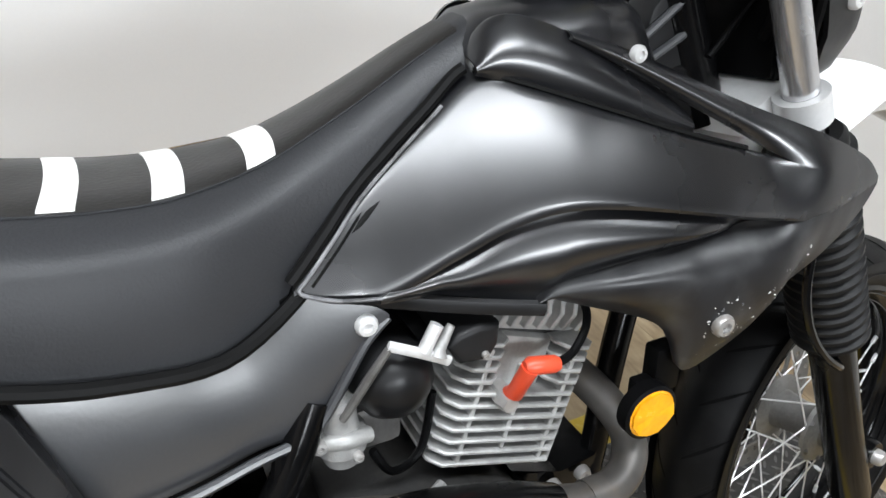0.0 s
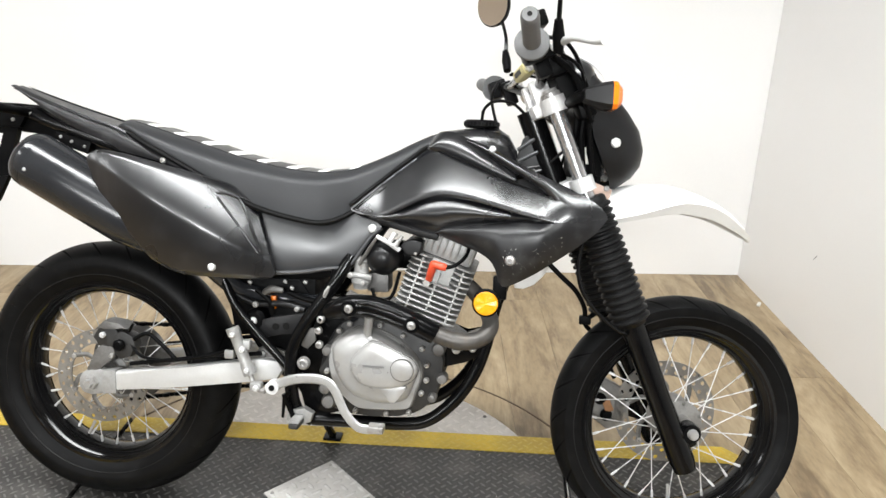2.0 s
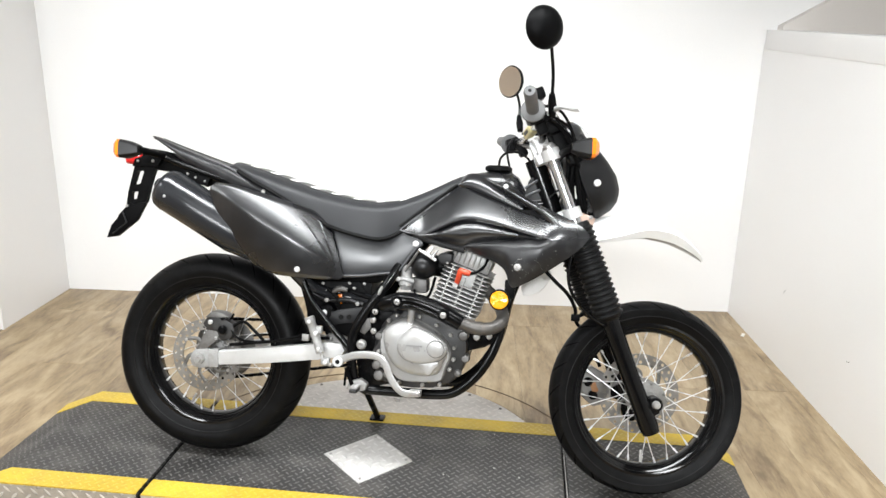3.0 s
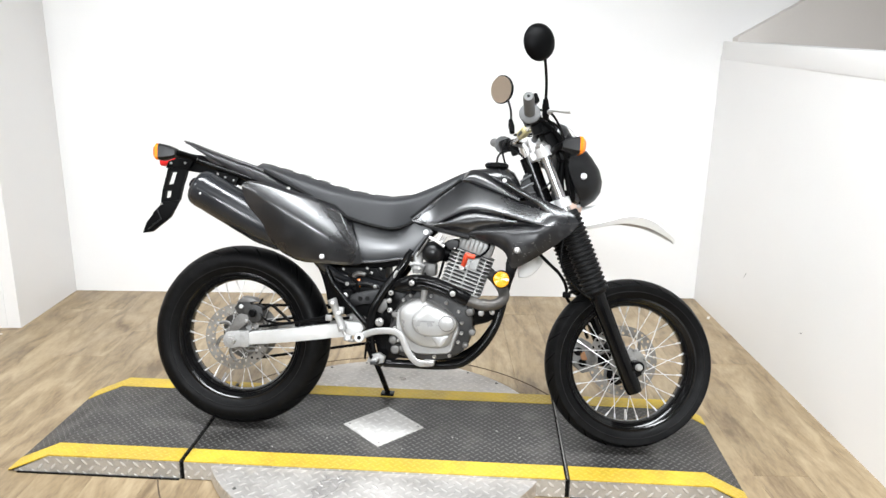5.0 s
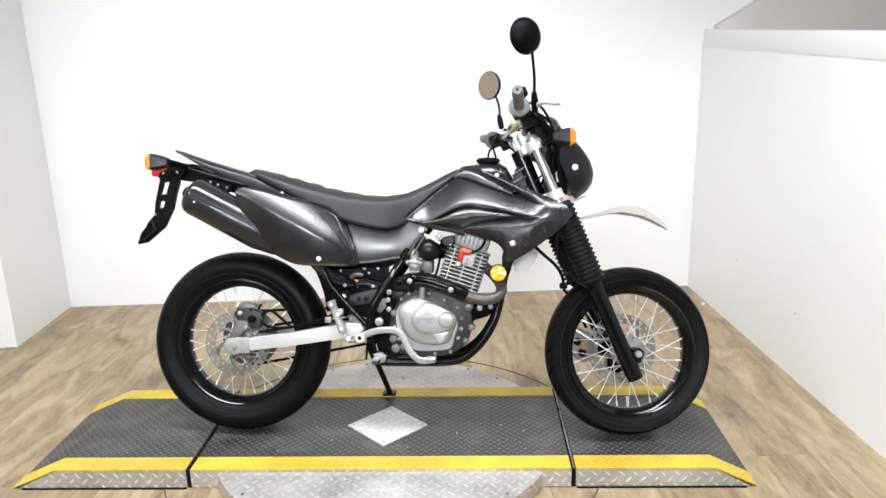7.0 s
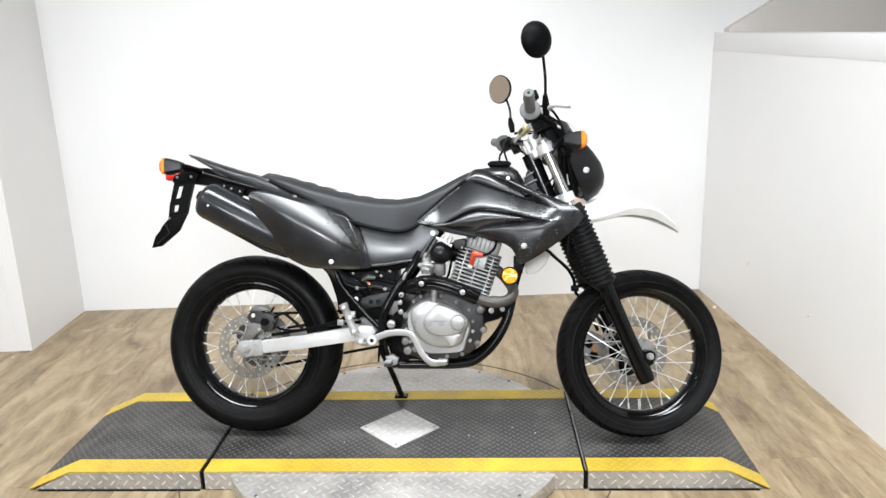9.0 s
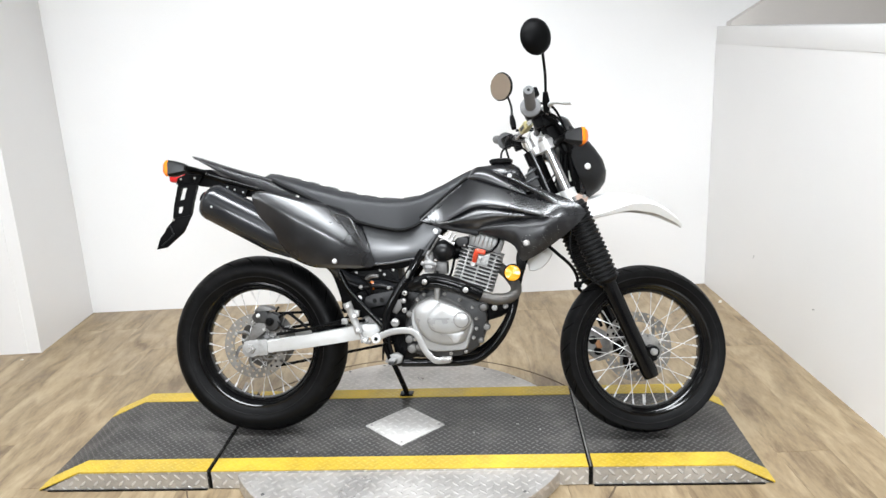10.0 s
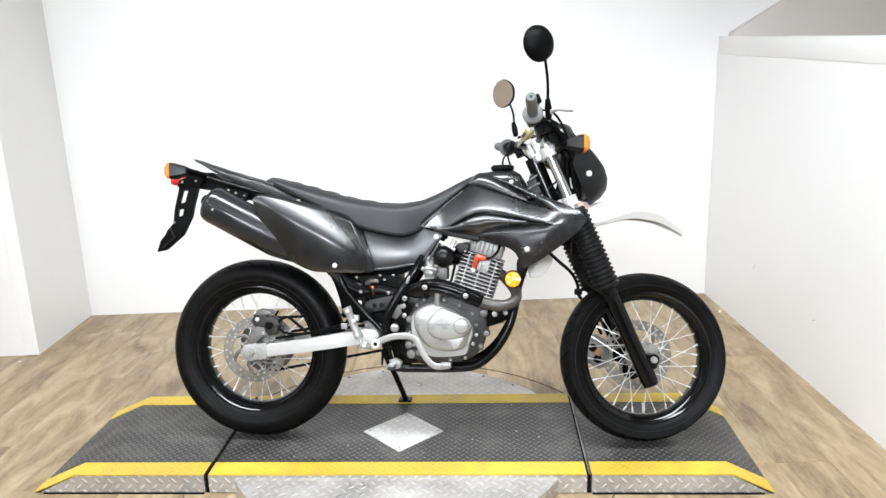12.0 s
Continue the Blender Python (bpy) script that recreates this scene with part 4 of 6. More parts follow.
pedal = part("brake_pedal", tube([(0.435, -0.155, 0.338), (0.47, -0.16, 0.357), (0.51, -0.165, 0.370), (0.562, -0.17, 0.372), (0.588, -0.175, 0.356), (0.612, -0.18, 0.312), (0.634, -0.182, 0.286), (0.655, -0.184, 0.277), (0.692, -0.184, 0.28)], 0.0108, 8, flat=0.5), CASE_SILVER, bike, "silver bent brake pedal")
part("pedal_pivot", at(lathe([(0.006, -0.012), (0.0145, -0.012), (0.0145, 0.012), (0.006, 0.012)], 24, True), 0.45, -0.157, 0.346), ALU, pedal)
part("pivot_hole", at(lathe([(0, -0.0135), (0.0065, -0.0135), (0.0065, 0.0135), (0, 0.0135)], 16), 0.45, -0.157, 0.346), GAP_BLACK, pedal)
part("switch_rod", tube([(0.478, -0.14, 0.33), (0.469, -0.14, 0.314), (0.466, -0.14, 0.272)], [0.0055, 0.0045, 0.0032], 8, smooth=False), MATT_BLACK, pedal)
part("pedal_pad", box(0.683, -0.187, 0.282, 0.034, 0.03, 0.016, 0.004), STEEL, pedal)
for s in (-1, 1):
    peg = part("footrest", box(0.502, s * 0.158, 0.268, 0.022, 0.05, 0.012, 0.004), CASE_DARK, bike, "serrated dark steel footrest")
    for k in range(5):
        part("tooth", box(0.502, s * (0.14 + 0.009 * k), 0.276, 0.022, 0.004, 0.007, 0.001, 1), CAST_ALU, peg)
    part("peg_mount", prism([(0.47, 0.262), (0.478, 0.285), (0.512, 0.294), (0.532, 0.282), (0.526, 0.262), (0.5, 0.254)], s * 0.125 - 0.01, s * 0.125 + 0.01, 0.004), CAST_ALU, peg)
part("return_spring", tube([(0.468, -0.14, 0.325), (0.49, -0.135, 0.268)], 0.006, 8, smooth=False), MATT_BLACK, bike)
part("side_stand", tube([(0.43, 0.105, 0.268), (0.455, 0.175, 0.18), (0.478, 0.262, 0.074)], 0.0105, 12), FRAME_BLACK, bike, "black steel side stand, folded out")
part("stand_foot", at(box(0, 0, 0, 0.05, 0.035, 0.008, 0.003), 0.478, 0.266, 0.0675, 13.2, 0, 0), FRAME_BLACK, bike)

# ---- engine ----
case = part("crankcase", prism([(0.55, 0.43), (0.585, 0.485), (0.66, 0.505), (0.74, 0.49), (0.79, 0.46), (0.812, 0.41), (0.8, 0.335), (0.765, 0.295), (0.72, 0.28), (0.6, 0.275), (0.545, 0.305), (0.535, 0.37)], -0.1, 0.12, 0.012, n=2), CASE_DARK, bike, "grimy dark engine case")
cover_shape = [(0.561, 0.421), (0.574, 0.445), (0.597, 0.464), (0.634, 0.478), (0.674, 0.47), (0.713, 0.452), (0.749, 0.42), (0.764, 0.392), (0.764, 0.37), (0.755, 0.345), (0.748, 0.318), (0.734, 0.302), (0.679, 0.296), (0.629, 0.297), (0.6, 0.315), (0.575, 0.344), (0.562, 0.38)]
body_shape = [(0.572, 0.432), (0.584, 0.453), (0.607, 0.47), (0.636, 0.481), (0.679, 0.467), (0.718, 0.447), (0.752, 0.42), (0.76, 0.394), (0.752, 0.366), (0.735, 0.33), (0.69, 0.318), (0.634, 0.327), (0.6, 0.35), (0.578, 0.389)]
raise_shape = [(0.639, 0.443), (0.62, 0.418), (0.621, 0.391), (0.642, 0.367), (0.685, 0.36), (0.727, 0.367), (0.755, 0.386), (0.761, 0.408), (0.747, 0.427), (0.715, 0.444), (0.682, 0.457), (0.661, 0.459)]
cover = part("clutch_cover", dome(body_shape, [(0, -0.1), (0.0, -0.13), (0.003, -0.141), (0.009, -0.149), (0.02, -0.154), (0.045, -0.156)]), CASE_SILVER, bike, "smooth silver clutch cover")
part("cover_flange", dome(cover_shape, [(0, -0.096), (0, -0.114), (0.0025, -0.1175), (0.012, -0.1175)]), CASE_SILVER, cover)
part("cover_raise", dome(raise_shape, [(0, -0.14), (0.0, -0.16), (0.0025, -0.1655), (0.009, -0.169), (0.03, -0.1705)]), CASE_SILVER, cover)
part("cover_lobe", dome([(0.683, 0.362), (0.694, 0.34), (0.704, 0.328), (0.717, 0.329), (0.728, 0.342), (0.74, 0.368)], [(0, -0.112), (0, -0.152), (0.002, -0.157), (0.008, -0.1595)], 3), CASE_SILVER, cover)
# added black filler keeps the gap from frame tube to case dark
part("case_filler", prism([(0.482, 0.44), (0.5, 0.5), (0.56, 0.52), (0.6, 0.5), (0.6, 0.28), (0.54, 0.262), (0.5, 0.275), (0.482, 0.34)], -0.088, 0.088, 0.006), FRAME_BLACK, bike, "black filler plate added behind the engine case")


def outline_seam(name, shape, y, parent, grow=1.0, r=0.0016):
    """A dark joint that follows a closed outline."""
    cx, cz = sum(p[0] for p in shape) / len(shape), sum(p[1] for p in shape) / len(shape)
    pts = [(cx + (x - cx) * grow, y, cz + (z - cz) * grow) for x, z in list(shape) + [shape[0]]]
    return part(name, tube(pts, r, 6, n=4), DARK_CAST, parent)


outline_seam("cover_joint", raise_shape, -0.1535, cover, 1.015, 0.0018)
outline_seam("flange_joint", cover_shape, -0.1, cover, 1.004, 0.003)
outline_seam("cap_joint", [(0.731 + 0.0245 * math.cos(a), 0.406 + 0.0245 * math.sin(a)) for a in np.linspace(0, 5.5, 8)], -0.1698, cover, 1.0, 0.0012)
part("filter_cap", at(lathe([(0, -0.005), (0.018, -0.0048), (0.0225, -0.003), (0.0238, 0.004), (0, 0.004)], 40), 0.731, -0.1695, 0.406), CASE_SILVER, cover)
part("brand_bar", box(0.67, -0.1708, 0.41, 0.046, 0.001, 0.0045), BRONZE, cover, "row of raised lettering that cannot be read", smooth=False)
for x, z in ((0.582, 0.468), (0.605, 0.485), (0.672, 0.486), (0.722, 0.466), (0.764, 0.44), (0.776, 0.404), (0.776, 0.37), (0.766, 0.34), (0.74, 0.294), (0.69, 0.288), (0.622, 0.29), (0.57, 0.335), (0.556, 0.375)):
    bolt(cover, x, -0.11, z, 0.0062, 0.012, STEEL)
part("clutch_arm", tube([(0.652, -0.135, 0.452), (0.651, -0.143, 0.475), (0.653, -0.143, 0.508)], [0.008, 0.0095, 0.0105], 12), CAST_ALU, cover)
part("arm_bracket", tube([(0.653, -0.14, 0.503), (0.67, -0.125, 0.512), (0.7, -0.11, 0.52)], 0.006, 8), CAST_ALU, cover)
for x, z, r in ((0.552, 0.335, 0.014), (0.56, 0.305, 0.016), (0.585, 0.31, 0.012), (0.8, 0.44, 0.015), (0.81, 0.375, 0.012), (0.79, 0.33, 0.01), (0.555, 0.42, 0.012)):
    part("boss", at(lathe([(0, -0.02), (r * 0.8, -0.018), (r, -0.012), (r, 0.01), (0, 0.01)], 18), x, -0.1, z), DARK_CAST, case)
part("engine_mount", prism([(0.79, 0.47), (0.85, 0.44), (0.895, 0.455), (0.9, 0.43), (0.86, 0.405), (0.81, 0.39)], -0.075, 0.075, 0.004), FRAME_BLACK, bike)
bolt(bike, 0.836, -0.082, 0.435, 0.01, 0.008, STEEL), bolt(bike, 0.872, -0.082, 0.44, 0.009, 0.008, STEEL)

BARREL = pose(0.757, 0, 0.497, 0, 18, 0)
# near-black core: the shade between the fins is put into its colour
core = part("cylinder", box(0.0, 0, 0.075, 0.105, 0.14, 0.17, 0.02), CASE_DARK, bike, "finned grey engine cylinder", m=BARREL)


def fin_plate(x0, x1, y0, y1, z, t=0.0042, c=0.012):
    return at(prism([(x0, y0 + c), (x0 + c, y0), (x1 - c, y0), (x1, y0 + c), (x1, y1 - c), (x1 - c, y1), (x0 + c, y1), (x0, y1 - c)], -t / 2, t / 2, 0.0012, segments=1), 0, 0, z, -90, 0, 0)


for k in range(7):
    part("fin", fin_plate(-0.07, 0.072, -0.096, 0.096, 0.012 + 0.0125 * k), FIN_ALU, core, m=BARREL)
for k in range(4):
    z = 0.012 + 0.0125 * (7 + k)
    part("fin", fin_plate(-0.07, -0.022, -0.096, 0.096, z), FIN_ALU, core, m=BARREL)
    part("fin", fin_plate(0.028, 0.073, -0.096, 0.096, z), FIN_ALU, core, m=BARREL)
for x in (-0.042, 0.002, 0.05):
    part("fin_web", box(x, 0, 0.07, 0.005, 0.188, 0.125 if abs(x) > 0.01 else 0.085, 0.001, 1), FIN_ALU, core, m=BARREL)
head = part("cylinder_head", box(0.0, 0, 0.165, 0.12, 0.15, 0.05, 0.012), FIN_ALU, bike, "cast cylinder head with upright fins", m=BARREL)
for k in range(8):
    x = -0.05 + 0.0145 * k
    part("head_fin", at(prism([(-0.082, 0.148), (-0.09, 0.168), (-0.078, 0.196), (0.078, 0.196), (0.09, 0.168), (0.082, 0.148)], -0.0024, 0.0024, 0.001, segments=1), x, 0, 0, 0, 0, 90), FIN_ALU, head, m=BARREL)
part("cam_cover", prism([(0.708, 0.66), (0.72, 0.64), (0.746, 0.637), (0.755, 0.65), (0.757, 0.671), (0.738, 0.674), (0.718, 0.67)], -0.108, 0.05, 0.006, segments=3), DARK_PLASTIC, head, "black plastic breather box")
bolt(head, 0.742, -0.109, 0.645, 0.0035, 0.003, STEEL)
part("plug_recess", prism([(-0.024, 0.088), (-0.024, 0.14), (0.03, 0.138), (0.03, 0.088)], -0.08, -0.05, 0.006), FIN_ALU, core, m=BARREL)
cap = part("plug_cap", join(tube([(0.771, -0.098, 0.588), (0.773, -0.106, 0.593), (0.782, -0.116, 0.624)], [0.007, 0.0082, 0.0086], 14, smooth=False), tube([(0.776, -0.116, 0.6265), (0.781, -0.116, 0.626), (0.805, -0.116, 0.6205), (0.81, -0.116, 0.6195)], [0.005, 0.0084, 0.0082, 0.0066], 14, smooth=False)), RED_CAP, bike, "bright red spark plug cap")
part("plug", at(lathe([(0, -0.02), (0.008, -0.02), (0.011, -0.008), (0.011, 0.02), (0, 0.02)], 6), 0.768, -0.09, 0.583), STEEL, cap, smooth=False)
part("plug_lead", tube([(0.808, -0.116, 0.62), (0.83, -0.112, 0.626), (0.852, -0.095, 0.65), (0.85, -0.05, 0.68)], 0.004, 8), MATT_BLACK, cap)
# intake and carburettor
carb = part("carburettor", at(lathe([(0, -0.034), (0.012, -0.033), (0.024, -0.027), (0.034, -0.014), (0.037, -0.004), (0.037, 0.05), (0, 0.05)], 32), 0.668, -0.078, 0.627), DARK_PLASTIC, bike, "black and grey carburettor")
part("carb_body", at(lathe([(0, -0.03), (0.016, -0.028), (0.019, -0.016), (0.022, -0.014), (0.022, 0.004), (0.017, 0.006), (0.015, 0.03), (0.02, 0.034), (0.02, 0.04), (0, 0.04)], 24), 0.62, -0.078, 0.585, 90), CAST_ALU, carb, "grey carburettor body")
part("carb_arm", tube([(0.596, -0.085, 0.586), (0.62, -0.095, 0.588), (0.642, -0.088, 0.582)], 0.0075, 10), CAST_ALU, carb)
part("carb_neck", tube([(0.617, -0.085, 0.6), (0.616, -0.085, 0.63)], 0.011, 12, smooth=False), CAST_ALU, carb)
part("carb_bowl", box(0.655, -0.04, 0.57, 0.05, 0.06, 0.045, 0.01), DARK_CAST, carb)
bolt(carb, 0.598, -0.092, 0.588, 0.007, 0.006, STEEL), bolt(carb, 0.628, -0.1, 0.572, 0.005, 0.004, STEEL)
part("throttle_bracket", tube([(0.657, -0.108, 0.678), (0.683, -0.112, 0.666), (0.708, -0.11, 0.65)], 0.0048, 8, flat=0.6), ALU, carb, "bright forked cable bracket")
part("throttle_rod", tube([(0.658, -0.108, 0.676), (0.642, -0.104, 0.651), (0.626, -0.1, 0.625), (0.618, -0.098, 0.612)], [0.003, 0.0042, 0.004, 0.003], 8), DARK_CAST, carb)
part("throttle_lever", tube([(0.685, -0.112, 0.667), (0.698, -0.11, 0.688)], 0.0058, 10, smooth=False), ALU, carb)
part("cable_end", tube([(0.697, -0.11, 0.658), (0.7, -0.108, 0.664), (0.712, -0.106, 0.681)], [0.009, 0.006, 0.0035], 10, smooth=False), CAST_ALU, carb)
part("intake_boot", tube([(0.6, 0, 0.63), (0.66, 0, 0.628), (0.73, 0, 0.625)], 0.032, 18), MATT_BLACK, carb)
part("vent_hose", tube([(0.645, -0.085, 0.56), (0.66, -0.09, 0.535), (0.69, -0.085, 0.545), (0.705, -0.08, 0.6)], 0.004, 8), MATT_BLACK, carb)
# exhaust
pipe = part("exhaust_pipe", tube([(0.82, -0.02, 0.59), (0.868, -0.035, 0.555), (0.9, -0.07, 0.52), (0.908, -0.105, 0.494), (0.886, -0.13, 0.473), (0.84, -0.14, 0.469), (0.79, -0.14, 0.483), (0.69, -0.135, 0.515), (0.6, -0.11, 0.52)], 0.018, 24, n=10), HEADER_STEEL, bike, "heat-stained grey exhaust pipe")
# this half of the pipe is black: shade under the panel put into colour
part("mid_pipe", tube([(0.615, -0.114, 0.509), (0.5, -0.06, 0.515), (0.42, -0.05, 0.52), (0.34, -0.08, 0.54), (0.27, -0.125, 0.615)], 0.0203, 18), MUFFLER_BLACK, pipe, "middle pipe to the muffler, coloured black for the shade there")
part("pipe_clamp", tube([(0.855, -0.139, 0.4685), (0.835, -0.14, 0.4695)], 0.0198, 18, smooth=False), HEADER_STEEL, pipe)
shield = part("heat_shield", tube([(0.562, -0.142, 0.511), (0.585, -0.146, 0.523), (0.617, -0.15, 0.533), (0.655, -0.151, 0.534), (0.7, -0.15, 0.523), (0.75, -0.147, 0.503), (0.795, -0.143, 0.481)], [0.016, 0.022, 0.0235, 0.0235, 0.0235, 0.0235, 0.022], 20), FRAME_BLACK, pipe, "black slotted heat shield")
for dz in (0.0105, -0.0115):
    part("shield_rib", tube([(0.634, -0.171, 0.534 + dz), (0.66, -0.172, 0.533 + dz), (0.7, -0.171, 0.523 + dz), (0.728, -0.168, 0.512 + dz)], 0.0055, 10), FRAME_BLACK, shield)
for x, y, z in ((0.615, -0.173, 0.531), (0.747, -0.169, 0.503)):
    part("bolt_well", at(lathe([(0.0095, -0.003), (0.0155, -0.003), (0.018, 0.004), (0.0095, 0.004)], 20, True), x, y, z), FRAME_BLACK, shield)
    bolt(shield, x, y - 0.001, z, 0.0095, 0.006, STEEL)
MUF0, MUF1 = Vector((-0.127, -0.122, 0.819)), Vector((0.293, -0.122, 0.597))
along = (MUF1 - MUF0).normalized()
muf = [MUF0 + along * d for d in (-0.004, -0.002, 0.003, 0.011, 0.02, 0.03, 0.27, 0.34, 0.42)]
muffler = part("muffler", tube(muf, [0.03, 0.044, 0.053, 0.0595, 0.062, 0.063, 0.063, 0.05, 0.026], 48, smooth=False), MUFFLER_BLACK, bike, "satin black round muffler")
part("muffler_outlet", tube([MUF0 - along * 0.02, MUF0 + along * 0.01], 0.017, 20, smooth=False), GAP_BLACK, muffler)
part("end_band", tube([MUF0 + along * 0.032, MUF0 + along * 0.036], 0.0636, 48, smooth=False), MUFFLER_BLACK, muffler)
bolt(muffler, -0.088, -0.184, 0.79, 0.004, 0.003)

# ---- bodywork ----
# seat
seat_top = lerp([(0.05, 0.897), (0.066, 0.905), (0.117, 0.895), (0.197, 0.874), (0.276, 0.852), (0.335, 0.834), (0.414, 0.818), (0.47, 0.81), (0.522, 0.807), (0.586, 0.8155), (0.609, 0.8235), (0.668, 0.85), (0.726, 0.881), (0.775, 0.903)])
seat_low = lerp([(0.05, 0.888), (0.076, 0.885), (0.119, 0.863), (0.196, 0.827), (0.273, 0.789), (0.33, 0.76), (0.368, 0.738), (0.426, 0.719), (0.502, 0.703), (0.53, 0.699), (0.559, 0.704), (0.597, 0.724), (0.674, 0.783), (0.731, 0.829), (0.775, 0.868)])
seat_half = lerp([(0.05, 0.055), (0.08, 0.075), (0.15, 0.098), (0.3, 0.112), (0.45, 0.114), (0.53, 0.103), (0.58, 0.083), (0.62, 0.069), (0.7, 0.053), (0.775, 0.042)])


def soft_of(f, x, d=0.02):
    return (f(x - d) + 2 * f(x) + f(x + d)) / 4 if 0.09 < x < 0.73 else f(x)


def seat_ring(x, grow=0.0):
    """Half ring of the seat from its lower right edge over the top, as (y, z) for s from -1 to 1."""
    h, lo, hi = soft_of(seat_half, x), soft_of(seat_low, x), soft_of(seat_top, x)
    k = min(0.022, (hi - lo) * 0.4)

    def point(s):
        a = abs(s)
        sg = 1 if s > 0 else -1
        if a > 0.55:       # side
            t = (1 - a) / 0.45
            y, z = h * (1 - 0.1 * t ** 3), lo + (hi - k - lo) * t
        else:              # top
            t = a / 0.55
            y, z = h * 0.9 * t, hi + 0.0015 - (k + 0.0015) * (t ** 3.5)
        return Vector((x, sg * (y + grow * t), z + grow))
    return point


xs = [0.05, 0.056, 0.066, 0.08] + list(np.linspace(0.1, 0.755, 56)) + [0.765, 0.771, 0.775]
rings = []
for x in xs:
    p = seat_ring(x)
    rings.append([p(s) for s in np.linspace(-1, 1, 41)])
seat = part("seat", loft(rings), SEAT_VINYL, bike, "black grained vinyl seat with white cross stripes")
bm = bmesh.new()
rows = []
for x in np.linspace(0.085, 0.758, 60):
    p = seat_ring(float(x), 0.0012)
    rows.append([bm.verts.new(p(float(s))) for s in np.linspace(-0.325, 0.325, 15)])
for a, b in zip(rows, rows[1:]):
    for i in range(14):
        bm.faces.new((a[i], a[i + 1], b[i + 1], b[i]))
ex = bmesh.ops.extrude_face_region(bm, geom=list(bm.faces))
bmesh.ops.translate(bm, vec=(0, 0, -0.003), verts=[v for v in ex["geom"] if isinstance(v, bmesh.types.BMVert)])
part("seat_top", bm, SEAT_TOP, seat, "smooth black top panel of the seat")
for x0 in (0.125, 0.19, 0.255, 0.32, 0.385, 0.453, 0.523, 0.591):
    bm = bmesh.new()
    rows = []
    for s in np.linspace(-0.31, 0.31, 25):
        a = abs(s) / 0.31
        xc = x0 + 0.004 * (1 - a * a)
        rows.append([bm.verts.new(seat_ring(xc + d * 0.0112, 0.0022)(float(s))) for d in (-1, 1)])
    for a, b in zip(rows, rows[1:]):
        bm.faces.new((a[0], a[1], b[1], b[0]))
    ex = bmesh.ops.extrude_face_region(bm, geom=list(bm.faces))
    bmesh.ops.translate(bm, vec=(0, 0, -0.002), verts=[v for v in ex["geom"] if isinstance(v, bmesh.types.BMVert)])
    part("stripe", bm, STRIPE, seat, "white stripe, a little soiled")
for s in (-1, 1):
    pipe_line = [(x, s * (soft_of(seat_half, x) + 0.007), soft_of(seat_low, x) - 0.001) for x in np.linspace(0.09, 0.765, 48)]
    part("seat_piping", tube(pipe_line, 0.006, 8, smooth=False), GAP_BLACK, seat)
    seam = []
    for x in np.linspace(0.09, 0.74, 40):
        q = seat_ring(x, 0.0006)(s * 0.33)
        seam.append(q)
    part("seat_seam", tube(seam, 0.0009, 6, smooth=False), SEAT_VINYL, seat)

# side panels under the seat
side_top = [(0.36, 0.742), (0.38, 0.734), (0.426, 0.716), (0.502, 0.699), (0.53, 0.695), (0.559, 0.7), (0.595, 0.722), (0.62, 0.715), (0.652, 0.707), (0.664, 0.698)]
side_low = [(0.36, 0.60), (0.40, 0.588), (0.435, 0.587), (0.5, 0.592), (0.545, 0.6), (0.585, 0.605), (0.604, 0.618), (0.625, 0.648), (0.645, 0.677), (0.664, 0.694)]
side_d = soft_lerp([(0.36, 0.122), (0.45, 0.118), (0.55, 0.106), (0.664, 0.094)])


def side_out(x, z, s):
    tall = min(1, max(0, (0.665 - x) / 0.11))
    return side_d(x) - 0.028 * tall * s * s - 0.013 * tall * (1 - s) ** 2 - 0.02 * max(0, 0.12 - s)


for s in (-1, 1):
    sp = part("side_panel", panel(side_top, side_low, side_out, s, 40, 12), DARK_GREY, bike, "smooth dark grey plastic side panel")
    bolt(sp, 0.645, s * 0.094, 0.693, 0.0095, 0.006, ALU, side=s)
    part("panel_lip", tube([(x, s * (side_d(x) - 0.004), z) for x, z in side_low[1:]], 0.0045, 8), DARK_GREY, sp)

# tank and its cover
def ring_of(x, half, lo, hi, power=3.0, n=40):
    out = []
    for k in range(n):
        a = 2 * math.pi * k / n
        c, s = math.cos(a), math.sin(a)
        out.append((x, half * math.copysign(abs(c) ** (2 / power), c), (lo + hi) / 2 + (hi - lo) / 2 * math.copysign(abs(s) ** (2 / power), s)))
    return out


tank = part("fuel_tank", loft([ring_of(0.742, 0.03, 0.83, 0.86), ring_of(0.758, 0.05, 0.78, 0.893), ring_of(0.775, 0.058, 0.76, 0.906), ring_of(0.82, 0.066, 0.75, 0.913), ring_of(0.87, 0.066, 0.75, 0.917), ring_of(0.905, 0.062, 0.75, 0.915),
                              ring_of(0.925, 0.056, 0.75, 0.903), ring_of(0.945, 0.048, 0.75, 0.87), ring_of(0.95, 0.03, 0.77, 0.84)]), GLOSS_BLACK, bike, "black plastic fuel tank")
fill = part("filler_cap", at(lathe([(0, 0.018), (0.012, 0.019), (0.034, 0.018), (0.038, 0.014), (0.038, 0.004), (0.034, 0.0), (0, 0)], 40), 0.864, 0, 0.916, 90, 0, 0), MATT_BLACK, tank, "black ribbed filler cap")
for k in range(28):
    a = 2 * math.pi * k / 28
    part("cap_rib", box(0.864 + 0.0385 * math.cos(a), 0.0385 * math.sin(a), 0.9255, 0.003, 0.003, 0.009), MATT_BLACK, fill, smooth=False)
